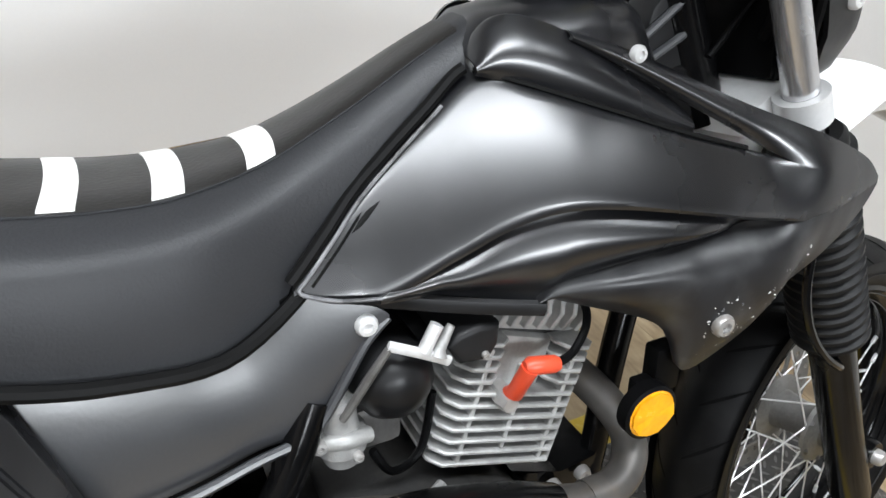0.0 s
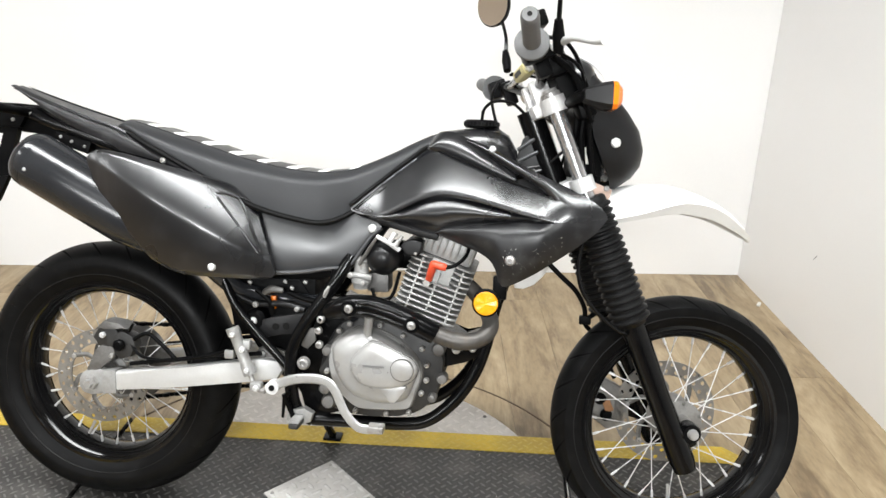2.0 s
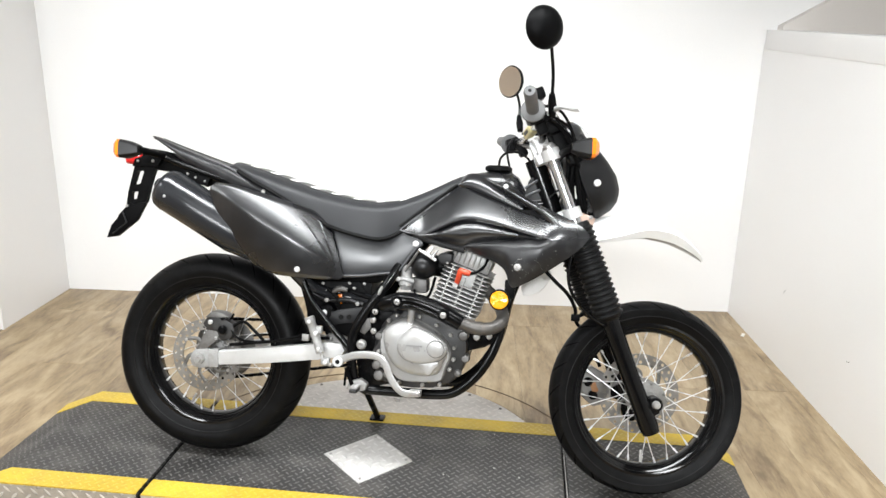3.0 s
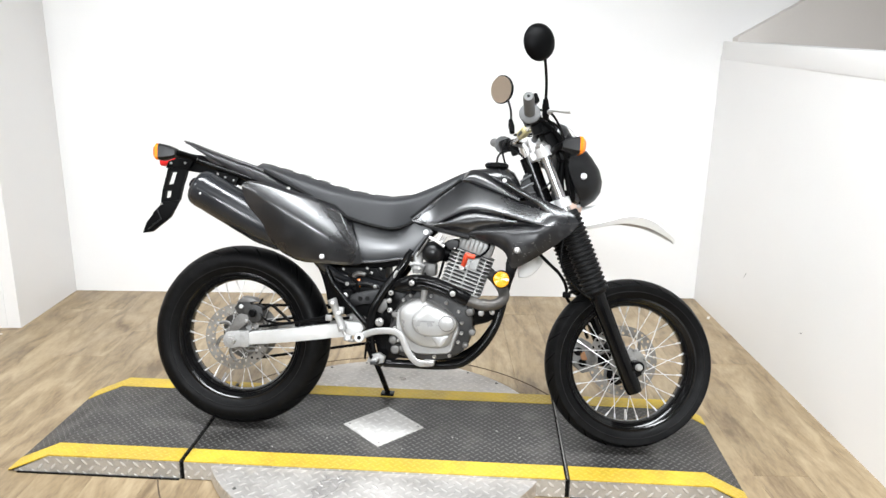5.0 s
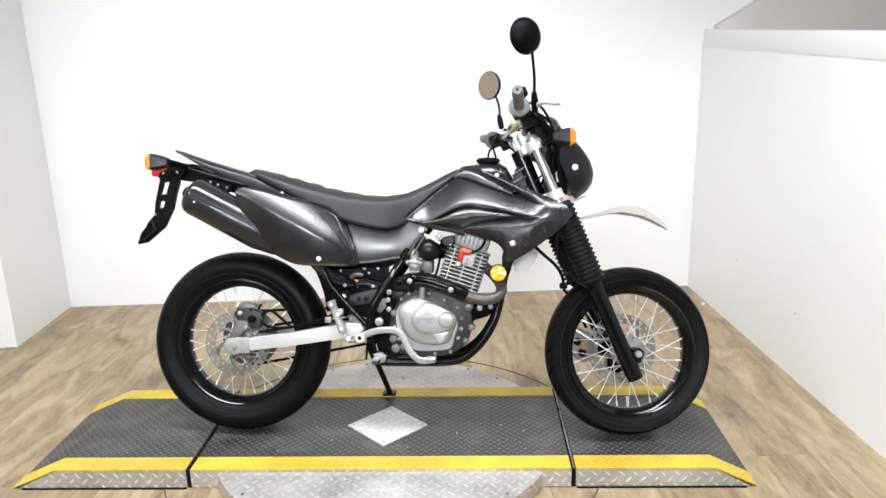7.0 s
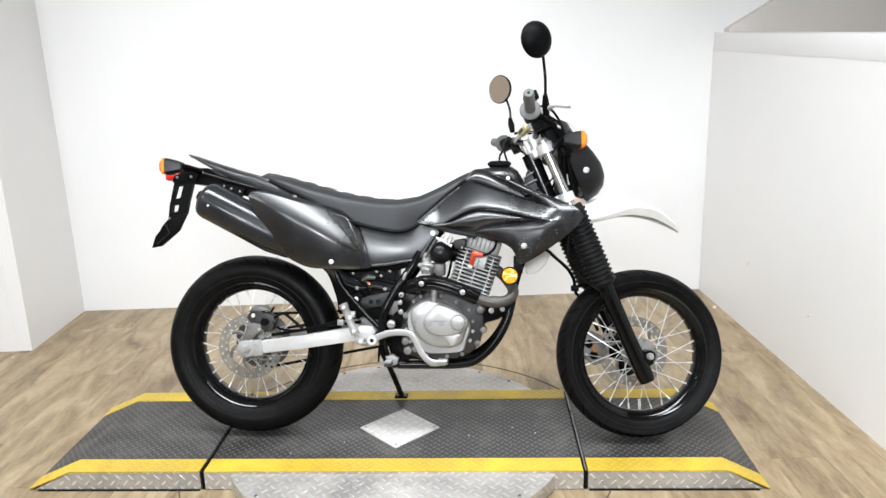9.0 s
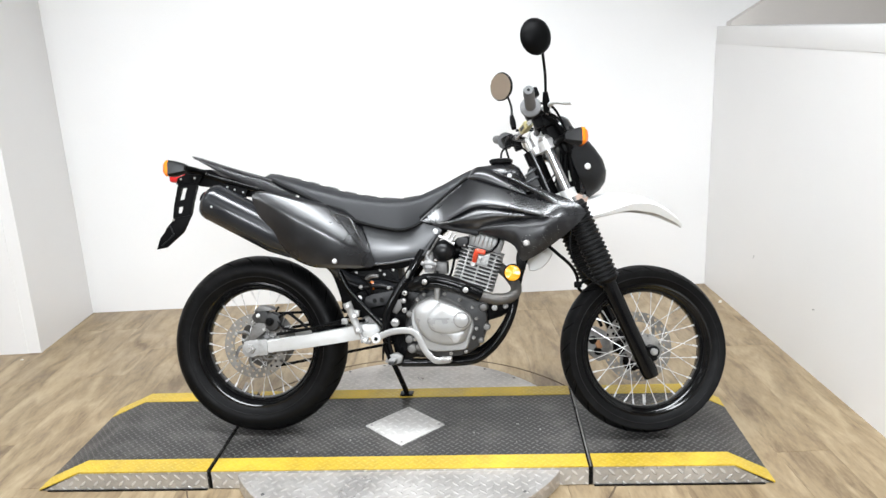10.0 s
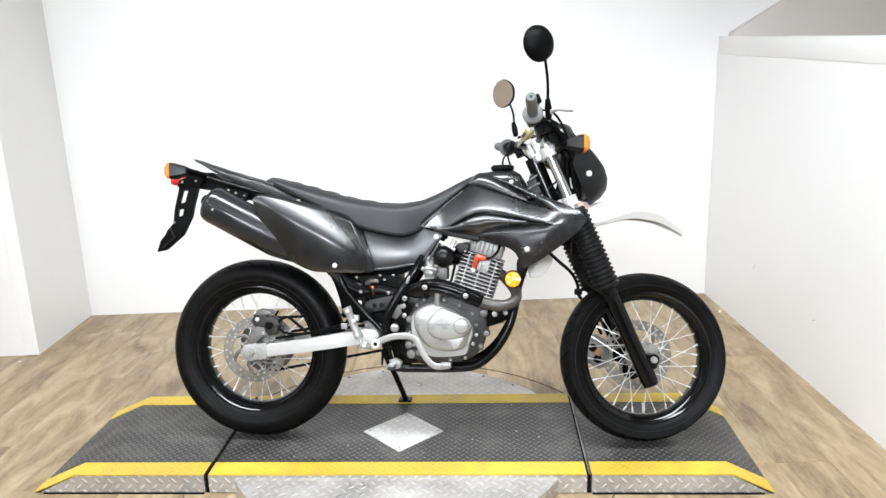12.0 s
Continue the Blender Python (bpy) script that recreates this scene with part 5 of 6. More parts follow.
part("vent_tube", tube([(0.864, 0, 0.934), (0.868, 0, 0.958), (0.89, -0.005, 0.975), (0.93, -0.01, 0.972), (0.965, -0.01, 0.94), (0.985, 0, 0.905)], 0.0035, 8), MATT_BLACK, fill)

D_CURVE = np.polyfit([0.594, 0.67, 0.76, 0.85, 0.95, 1.04, 1.09, 1.134], [0.088, 0.108, 0.131, 0.149, 0.159, 0.16, 0.155, 0.144], 3)


def d_low(x):
    return float(np.polyval(D_CURVE, x))


main_top = [(0.594, 0.731), (0.635, 0.768), (0.676, 0.803), (0.72, 0.838), (0.76, 0.867), (0.794, 0.857), (0.856, 0.835), (0.921, 0.811), (0.985, 0.79), (1.04, 0.772), (1.09, 0.757), (1.134, 0.744)]
main_low = [(0.594, 0.727), (0.63, 0.721), (0.662, 0.717), (0.715, 0.742), (0.758, 0.764), (0.801, 0.773), (0.851, 0.768), (0.916, 0.754), (0.981, 0.738), (1.034, 0.729), (1.09, 0.735), (1.134, 0.742)]
rec_low = [(0.655, 0.714), (0.717, 0.703), (0.786, 0.69), (0.81, 0.7), (0.866, 0.712), (0.958, 0.724), (1.034, 0.724)]
rec_top = [(0.655, 0.72), (0.715, 0.744), (0.758, 0.766), (0.801, 0.775), (0.851, 0.77), (0.916, 0.756), (0.981, 0.74), (1.034, 0.73)]
wing_top = [(0.784, 0.693), (0.805, 0.708), (0.866, 0.718), (0.958, 0.729), (1.032, 0.731), (1.09, 0.737), (1.134, 0.744)]
wing_low = [(0.784, 0.689), (0.82, 0.677), (0.848, 0.668), (0.88, 0.657), (0.903, 0.642), (0.915, 0.622), (0.922, 0.6), (0.936, 0.591), (0.975, 0.61), (1.01, 0.632), (1.05, 0.66), (1.085, 0.688), (1.115, 0.715), (1.134, 0.741)]
wing_d = soft_lerp([(0.784, 0.112), (0.82, 0.13), (0.87, 0.147), (0.946, 0.162), (1.04, 0.166), (1.09, 0.16), (1.134, 0.142)])
rib_top = [(0.838, 0.893), (0.88, 0.879), (0.914, 0.864), (0.992, 0.826), (1.065, 0.795), (1.114, 0.769), (1.134, 0.747)]
rib_low = [(0.838, 0.886), (0.88, 0.864), (0.916, 0.843), (0.983, 0.803), (1.038, 0.771), (1.09, 0.757), (1.134, 0.743)]
rib_d = soft_lerp([(0.838, 0.062), (0.9, 0.08), (0.98, 0.108), (1.04, 0.13), (1.09, 0.14), (1.134, 0.139)])
cov_top = [(0.757, 0.88), (0.775, 0.902), (0.8, 0.906), (0.838, 0.892), (0.88, 0.866), (0.916, 0.845), (0.945, 0.824)]
cov_low = [(0.757, 0.866), (0.794, 0.855), (0.856, 0.833), (0.921, 0.809), (0.945, 0.802)]
cov_d = soft_lerp([(0.757, 0.056), (0.8, 0.07), (0.86, 0.083), (0.945, 0.098)])


low_x, low_z = smooth_line(main_low)


nose_d = soft_lerp([(0.9, 0.163), (1.0, 0.163), (1.05, 0.161), (1.09, 0.155), (1.115, 0.149), (1.134, 0.141)])


def nose_mix(x, z, d):
    """Towards the front the panels run together into one rounded nose."""
    w = min(1, max(0, (x - 0.995) / 0.065))
    w = w * w * (3 - 2 * w)
    off = z - 0.738
    return d * (1 - w) + (nose_d(x) - (8 if off > 0 else 3) * off * off) * w


def main_out(x, z, s):
    rise = z - float(np.interp(x, low_x, low_z))
    edge = min(1, max(0, (1.045 - x) / 0.04)) * min(1, max(0, (x - 0.61) / 0.1))
    steep = float(np.interp(x, (0.6, 0.68, 0.76), (0.48, 0.53, 0.66)))
    return nose_mix(x, z, d_low(x) - steep * rise - 1.2 * rise * rise + 0.05 * rise * (1 - s) - edge * (0.006 * math.exp(-s / 0.05) + 0.003 * max(0, 1 - (1 - s) / 0.05)))


def rec_out(x, z, s):
    swell = math.sin(math.pi * min(1, max(0, (s - 0.12) / 0.8)))
    fade = min(1, max(0, (x - 0.655) / 0.06)) * min(1, max(0, (0.99 - x) / 0.08))
    return d_low(x) - 0.02 * min(1, (x - 0.655) / 0.05) - (0.012 if x > 0.95 else 0) * min(1, (x - 0.95) / 0.03 if x > 0.95 else 0) + 0.017 * swell * fade


def wing_out(x, z, s):
    edge = min(1, max(0, (1.05 - x) / 0.05))
    return nose_mix(x, z, wing_d(x) + 0.01 * math.sin(math.pi * s) - 0.016 * (1 - s) ** 2 - edge * 0.022 * max(0, (s - 0.78) / 0.22) ** 2)


def rib_out(x, z, s):
    return nose_mix(x, z, rib_d(x) + 0.007 * math.sin(math.pi * s) - 0.008 * s)


def cov_out(x, z, s):
    return cov_d(x) + 0.012 * math.sin(math.pi * s) - 0.022 * s


for s in (-1, 1):
    sh = part("tank_shroud", panel(main_top, main_low, main_out, s, 64, 18), GLOSS_BLACK, bike, "glossy black moulded tank shroud")
    part("shroud_scoop", panel(rec_top, rec_low, rec_out, s, 50, 14), GLOSS_BLACK, sh)
    wing = part("shroud_wing", panel(wing_top, wing_low, wing_out, s, 60, 14), SCUFFED_BLACK, sh, "scratched lower wing of the shroud")
    part("shroud_rib", panel(rib_top, rib_low, rib_out, s, 44, 8), GLOSS_BLACK, sh)
    part("tank_cover", panel(cov_top, cov_low, cov_out, s, 34, 10), GLOSS_BLACK, sh)
    bolt(sh, 0.944, s * 0.166, 0.65, 0.011, 0.006, STEEL, side=s), bolt(sh, 0.894, s * 0.079, 0.872, 0.0075, 0.005, ALU, side=s)
    rim_x = np.linspace(0.597, 0.73, 26)
    rim_line = [(0.655, s * (main_out(0.655, 0.7205, 0) + 0.007), 0.7205), (0.625, s * (main_out(0.625, 0.7235, 0) + 0.0075), 0.7235), (0.603, s * (d_low(0.603) + 0.002), 0.728)]
    rim_line += [(x, s * (main_out(x, z, 1) + 0.0045), z - 0.001) for x, z in zip(rim_x, np.interp(rim_x, *smooth_line(main_top)))]
    # the highlight along the shroud edge is put into this rim's grey
    part("shroud_edge", tube(rim_line, 0.0017, 8, n=2), RIM_GREY, sh, "worn grey rim with its edge glint put into the colour")
    # the black tubes here stand for shade in the groove and seat gap
    part("rim_groove", tube([(x + 0.0055, y + s * 0.0005, z - 0.0045) for x, y, z in rim_line[4:]], 0.0013, 6, n=2), GAP_BLACK, sh)
    part("shroud_groove", tube([(x, s * (main_out(x, z, 1) + 0.0015), z + 0.0015) for x, z in main_top[4:9]], 0.0022, 6), GAP_BLACK, sh)
    part("seat_gap", tube([(x - 0.005, s * (main_out(x, z, 1) + 0.001), z + 0.0045) for x, z in zip(np.linspace(0.597, 0.757, 26), np.interp(np.linspace(0.597, 0.757, 26), *smooth_line(main_top)))], 0.0052, 8, n=2), GAP_BLACK, sh)
    # pale scratches on the scuffed wing
    rnd = random.Random(5)
    for k in range(70):
        x = 0.93 + 0.12 * rnd.random() ** 1.3
        lo_w, hi_w = float(np.interp(x, *zip(*wing_low))), float(np.interp(x, *zip(*wing_top)))
        q = rnd.uniform(0.08, 0.62)
        z = lo_w + (hi_w - lo_w) * q
        L, a = 0.0006 + 0.003 * rnd.random() ** 3, rnd.uniform(0.0, 3.1)
        d = wing_out(x, z, q) + 0.0003
        part("scratch", tube([(x, s * d, z), (x + L * math.cos(a), s * d, z + L * math.sin(a))], rnd.uniform(0.0003, 0.0009), 5, smooth=False), RIM_PALE if rnd.random() < 0.5 else RIM_GREY, wing)
    # added black plate darkens the opening below the shroud tip
    part("shroud_filler", prism([(0.575, 0.69), (0.6, 0.745), (0.7, 0.755), (0.79, 0.74), (0.79, 0.7), (0.66, 0.695)], s * 0.075 - 0.006, s * 0.075 + 0.006, 0.002), MATT_BLACK, sh)
    part("shroud_flange", tube([(x, s * (d_low(x) - 0.016), z) for x, z in ((0.635, 0.713), (0.66, 0.709), (0.717, 0.697), (0.76, 0.689), (0.79, 0.684))], 0.0075, 8, flat=0.6), DARK_PLASTIC, sh)
    part("shroud_stay", box(0.925, s * 0.12, 0.585, 0.03, 0.02, 0.05, 0.004), MATT_BLACK, sh)
    if s > 0:
        continue
    refl = part("side_reflector", at(lathe([(0, -0.012), (0.02, -0.0115), (0.026, -0.009), (0.0275, -0.004), (0.0275, 0.004), (0, 0.004)], 36), 0.898, s * 0.135, 0.554, 0, 0, 0 if s < 0 else 180), AMBER_YELLOW, bike, "round amber reflector")
    part("reflector_rim", at(lathe([(0.0255, -0.0105), (0.029, -0.0085), (0.029, 0.005), (0.0255, 0.005)], 36, True), 0.898, s * 0.135, 0.554, 0, 0, 0 if s < 0 else 180), MATT_BLACK, refl)
    for k in range(6):
        facet = bmesh.new()
        a0, a1, tilt_f = math.pi / 3 * k + 0.3, math.pi / 3 * (k + 1) + 0.3, 0.0016 if k % 2 else 0.0004
        ring = [facet.verts.new((0, -0.0135, 0))] + [facet.verts.new((0.0235 * math.cos(a), -0.0125 - tilt_f * (1 - abs(q)), 0.0235 * math.sin(a))) for q, a in ((-1, a0), (0, (a0 + a1) / 2), (1, a1))]
        low = [facet.verts.new((v.co.x, -0.008, v.co.z)) for v in ring]
        facet.faces.new(ring), facet.faces.new(low)
        for i in range(4):
            facet.faces.new((ring[i], ring[(i + 1) % 4], low[(i + 1) % 4], low[i]))
        # every second facet is a touch darker: its shading put into the amber
        part("reflector_facet", facet, AMBER_YELLOW if k % 2 else AMBER_SHADE, refl, m=pose(0.898, s * 0.135, 0.554, 0, 0, 0 if s < 0 else 180), smooth=False)
    part("reflector_stay", box(0.9, s * 0.122, 0.56, 0.02, 0.012, 0.04, 0.003), MATT_BLACK, refl)

# tail fairing, rear fender, lamps
tail_top = [(-0.216, 0.975), (-0.14, 0.948), (-0.082, 0.929), (0.0, 0.904), (0.055, 0.89), (0.12, 0.862), (0.196, 0.827), (0.273, 0.789), (0.33, 0.76), (0.372, 0.738)]
tail_low = [(-0.216, 0.971), (-0.165, 0.942), (-0.112, 0.914), (-0.043, 0.882), (0.026, 0.856), (0.075, 0.836), (0.173, 0.815), (0.24, 0.79), (0.33, 0.752), (0.372, 0.732)]
tail_d = soft_lerp([(-0.216, 0.035), (-0.1, 0.06), (0.05, 0.09), (0.2, 0.108), (0.372, 0.118)])
for s in (-1, 1):
    tf = part("tail_fairing", panel(tail_top, tail_low, lambda x, z, q: tail_d(x) + 0.006 * math.sin(math.pi * q) - 0.012 * q, s, 44, 8), SCUFFED_BLACK, bike, "dull scuffed black tail fairing")
    bolt(tf, 0.183, s * 0.112, 0.819, 0.0065, 0.004, STEEL, side=s)
bm = bmesh.new()
rows = []
for x, z in zip(*smooth_line(tail_top[:6], 4)):
    rows.append([bm.verts.new((x, y * (tail_d(x) - 0.004), z - 0.004 * abs(y) + dz)) for dz in (0, -0.005) for y in (-1, -0.5, 0, 0.5, 1)])
for a, b in zip(rows, rows[1:]):
    for i in range(4):
        bm.faces.new((a[i], a[i + 1], b[i + 1], b[i])), bm.faces.new((a[i + 5], b[i + 5], b[i + 6], a[i + 6]))
part("tail_top", bm, SCUFFED_BLACK, bike, "black plastic tail top")
under = part("tail_tray", prism([(-0.232, 0.888), (-0.21, 0.928), (-0.15, 0.925), (-0.08, 0.878), (-0.02, 0.86), (0.02, 0.85), (0.05, 0.84), (0.02, 0.82), (-0.04, 0.83), (-0.1, 0.862), (-0.19, 0.868)], -0.045, 0.045, 0.006), MATT_BLACK, bike, "black plastic rear fender tray")
part("tail_bracket", prism([(-0.09, 0.872), (-0.05, 0.862), (-0.005, 0.852), (-0.016, 0.824), (-0.055, 0.836), (-0.1, 0.858)], -0.07, -0.05, 0.003), MATT_BLACK, under)
for x, z in ((-0.078, 0.861), (-0.052, 0.851), (-0.022, 0.841)):
    bolt(under, x, -0.07, z, 0.0038, 0.003, STEEL)
plate_low = [(-0.288, 0.757), (-0.222, 0.768), (-0.252, 0.708), (-0.316, 0.655), (-0.352, 0.649), (-0.338, 0.69), (-0.318, 0.704), (-0.316, 0.722), (-0.29, 0.742)]
holder = part("plate_holder", join(prism(plate_low, -0.05, -0.034, 0.004),
                                   holed_plate([(-0.264, 0.882), (-0.19, 0.892), (-0.212, 0.815), (-0.283, 0.8)], [(-0.254, 0.862), (-0.232, 0.865), (-0.244, 0.823), (-0.267, 0.818)], -0.05, -0.034),
                                   holed_plate([(-0.283, 0.8), (-0.212, 0.815), (-0.222, 0.768), (-0.288, 0.757)], [(-0.271, 0.796), (-0.249, 0.8), (-0.254, 0.776), (-0.274, 0.772)], -0.05, -0.034)),
              MATT_BLACK, bike, "black plastic number plate holder with open slots")
part("holder_top", prism([(-0.27, 0.876), (-0.262, 0.9), (-0.228, 0.912), (-0.17, 0.905), (-0.185, 0.878)], -0.058, 0.03, 0.004), MATT_BLACK, holder)
for x, z in ((-0.25, 0.893), (-0.2, 0.895), (-0.16, 0.91), (-0.285, 0.752)):
    bolt(holder, x, -0.058 if z > 0.8 else -0.051, z, 0.0045, 0.004, STEEL)
part("holder_rib", tube([(-0.3, -0.052, 0.735), (-0.285, -0.052, 0.7), (-0.33, -0.052, 0.662)], 0.003, 8, smooth=False), DARK_PLASTIC, holder)
tail_lamp = part("tail_lamp", box(-0.268, 0, 0.905, 0.06, 0.11, 0.045, 0.014, 3), RED_LENS, bike, "red tail lamp lens")
part("lamp_body", box(-0.225, 0, 0.908, 0.05, 0.1, 0.05, 0.008), MATT_BLACK, tail_lamp)


def indicator(x, y, z, back, s, m=None):
    """A turn signal: rubber stalk, tapered dark body and an amber lens."""
    sgn = -1 if back else 1
    body = [[(x + sgn * dx, y + hw * c, z + hh * q) for c, q in ((-1, -0.7), (-0.7, -1), (0.7, -1), (1, -0.7), (1, 0.7), (0.7, 1), (-0.7, 1), (-1, 0.7))]
            for dx, hw, hh in ((-0.05, 0.016, 0.012), (-0.035, 0.022, 0.018), (-0.012, 0.03, 0.025), (0.0, 0.032, 0.027))]
    ob = part("turn_signal", loft(body), DARK_PLASTIC, bike, "amber turn signal with a dark body", m=m)
    lens = [[(x + sgn * dx, y + hw * c, z + hh * q) for c, q in ((-1, -0.7), (-0.7, -1), (0.7, -1), (1, -0.7), (1, 0.7), (0.7, 1), (-0.7, 1), (-1, 0.7))]
            for dx, hw, hh in ((0.0, 0.0315, 0.0265), (0.01, 0.031, 0.026), (0.02, 0.022, 0.017), (0.024, 0.01, 0.007))]
    part("lens", loft(lens), AMBER, ob, "amber lens", m=m)
    part("stalk", tube([(x - sgn * 0.045, y, z), (x - sgn * 0.06, y * 0.75, z - 0.004), (x - sgn * 0.06, y * 0.25, z - 0.01)], 0.0105, 12), MATT_BLACK, ob, m=m)
    return ob


for s in (-1, 1):
    indicator(-0.228 if s < 0 else -0.24, s * 0.17, 0.921 if s < 0 else 0.905, True, s)
    indicator(1.09, s * 0.19, 0.97, False, s, TURN_BARS)

# exhaust-side rear cover
cover_top = [(0.046, 0.822), (0.062, 0.837), (0.122, 0.832), (0.197, 0.815), (0.254, 0.8), (0.31, 0.784), (0.366, 0.761), (0.392, 0.735), (0.412, 0.688), (0.43, 0.64), (0.444, 0.592)]
cover_low = [(0.046, 0.815), (0.056, 0.785), (0.08, 0.737), (0.135, 0.667), (0.172, 0.622), (0.191, 0.607), (0.248, 0.584), (0.323, 0.58), (0.399, 0.577), (0.432, 0.578), (0.444, 0.588)]
crease_z = soft_lerp([(0.046, 0.822), (0.13, 0.782), (0.223, 0.732), (0.297, 0.69), (0.36, 0.655), (0.444, 0.61)])
cover_d = soft_lerp([(0.046, 0.165), (0.1, 0.188), (0.2, 0.2), (0.3, 0.19), (0.38, 0.165), (0.444, 0.128)])


def cover_out(x, z, s):
    off = z - crease_z(x)
    lean, bend = (0.24, 2.3) if off > 0 else (0.17, 1.0)
    d = cover_d(x) + 0.004 - 0.11 * off - lean * (math.sqrt(off * off + 0.00003) - 0.0055) - bend * off * off
    return max(0.09, d) - 0.006 * max(0, 1 - s / 0.05) - 0.005 * max(0, 1 - (1 - s) / 0.05)


ex = part("rear_cover", panel(cover_top, cover_low, cover_out, -1, 100, 56), GLOSS_BLACK, bike, "glossy black rear cover over the muffler")
bolt(ex, 0.321, -cover_out(0.321, 0.603, 0.5), 0.603, 0.0085, 0.005, ALU)
for line in ([(0.318, 0.757), (0.345, 0.752), (0.364, 0.74), (0.378, 0.715), (0.396, 0.678), (0.416, 0.636)], [(0.322, 0.748), (0.35, 0.715), (0.38, 0.676), (0.412, 0.632)]):
    part("cover_line", tube([(x, -(cover_out(x, z, 0.5) - 0.0004), z) for x, z in line], 0.003, 8), GLOSS_BLACK, ex)
part("rear_cover", panel(cover_top, cover_low, lambda x, z, s: min(0.125, cover_out(x, z, s) * 0.62), 1, 50, 16), GLOSS_BLACK, bike, "glossy black rear side cover")

# ---- fork and front ----
for s in (-1, 1):
    y = s * 0.095
    leg = part("fork_slider", tube([(0.035, y, -0.32), (0.035, y, -0.36), (0.035, y, -0.5), (0.037, y, -0.645), (0.037, y, -0.668)], [0.027, 0.0265, 0.0255, 0.0275, 0.024], 24, smooth=False), FRAME_BLACK, bike, "glossy black fork lower leg", m=FORK)
    part("fork_tube", tube([(0.035, y, -0.33), (0.035, y, 0.178)], 0.0165, 24, smooth=False), CHROME, leg, "bare silver fork tube", m=FORK)
    gaiter = [(0.032, -0.045), (0.036, -0.05)]
    for k in range(17):
        a = -0.06 - 0.0155 * k
        gaiter += [(0.0365, a), (0.0425, a - 0.004), (0.0425, a - 0.0085), (0.0365, a - 0.0125)]
    gaiter += [(0.034, -0.322), (0.029, -0.33), (0.02, -0.33), (0.02, -0.045)]
    part("fork_gaiter", lathe([(r, a) for r, a in gaiter], 36, True), RUBBER, leg, "ribbed black rubber gaiter", m=FORK @ pose(0.035, y, 0, 90))
    part("axle_clamp", join(box(0.055, y, -0.6, 0.05, 0.028, 0.05, 0.012), at(lathe([(0, -0.018), (0.019, -0.018), (0.021, -0.012), (0.021, 0.018), (0, 0.018)], 24), AXLE.x, y, AXLE.z)), FRAME_BLACK, leg, m=FORK)
    part("axle_nut", at(lathe([(0, -0.012), (0.0085, -0.012), (0.011, -0.008), (0.012, 0.004), (0, 0.004)], 12), AXLE.x, y + s * 0.018, AXLE.z, 0, 0, 0 if s < 0 else 180), STEEL, leg, m=FORK)
    part("fork_cap", at(lathe([(0, 0.01), (0.014, 0.01), (0.016, 0.004), (0.021, 0.002), (0.021, -0.01), (0, -0.01)], 24), 0.035, y, 0.183, 90), STEEL, leg, m=FORK)
part("front_axle", tube([(AXLE.x, -0.1, AXLE.z), (AXLE.x, 0.1, AXLE.z)], 0.0085, 16, smooth=False), STEEL, bike, m=FORK)
clamp_top = part("triple_clamp", join(box(0.02, 0, 0.16, 0.05, 0.14, 0.03, 0.008), *[at(lathe([(0.0178, -0.016), (0.027, -0.016), (0.027, 0.016), (0.0178, 0.016)], 28, True), 0.035, s * 0.095, 0.16, 90) for s in (-1, 1)]), ALU, bike, "silver upper fork clamp", m=FORK)
part("lower_clamp", join(box(0.02, 0, -0.015, 0.06, 0.15, 0.035, 0.01), *[at(lathe([(0.0168, -0.015), (0.0255, -0.015), (0.0255, 0.015), (0.0168, 0.015)], 28, True), 0.035, s * 0.095, -0.015, 90) for s in (-1, 1)]), ALU, bike, "silver lower fork clamp", m=FORK)
for s in (-1, 1):
    part("bar_clamp", join(box(0.028, s * 0.045, 0.195, 0.04, 0.028, 0.06, 0.008)), ALU, clamp_top, m=FORK)
    part("pinch_bolt", at(lathe([(0, -0.012), (0.006, -0.012), (0.007, 0.012), (0, 0.012)], 12), 0.068, s * 0.1, 0.16, 0, 0, 90), STEEL, clamp_top, m=FORK)
bar_half = [(0.03, 0.05, 0.212), (0.026, 0.11, 0.222), (0.012, 0.19, 0.25), (-0.008, 0.28, 0.268), (-0.02, 0.387, 0.3)]
bar_pts = [(f, -l, a) for f, l, a in reversed(bar_half)] + bar_half
bars = part("handlebar", tube(bar_pts, 0.0112, 14), FRAME_BLACK, bike, "black handlebar with grey grips", m=FORK)
part("bar_pad", tube([(0.012, -0.17, 0.25), (0.02, 0, 0.252), (0.012, 0.17, 0.25)], 0.009, 12), CHROME, bars, "cross brace", m=FORK)
part("pad_label", box(0.02, 0.0, 0.253, 0.03, 0.13, 0.026, 0.008), LABEL_YELLOW, bars, "yellow and white pad on the cross brace", m=FORK)
part("pad_print", box(0.0044, 0.0, 0.254, 0.0015, 0.07, 0.01), INK, bars, "dark print that cannot be read", m=FORK, smooth=False)
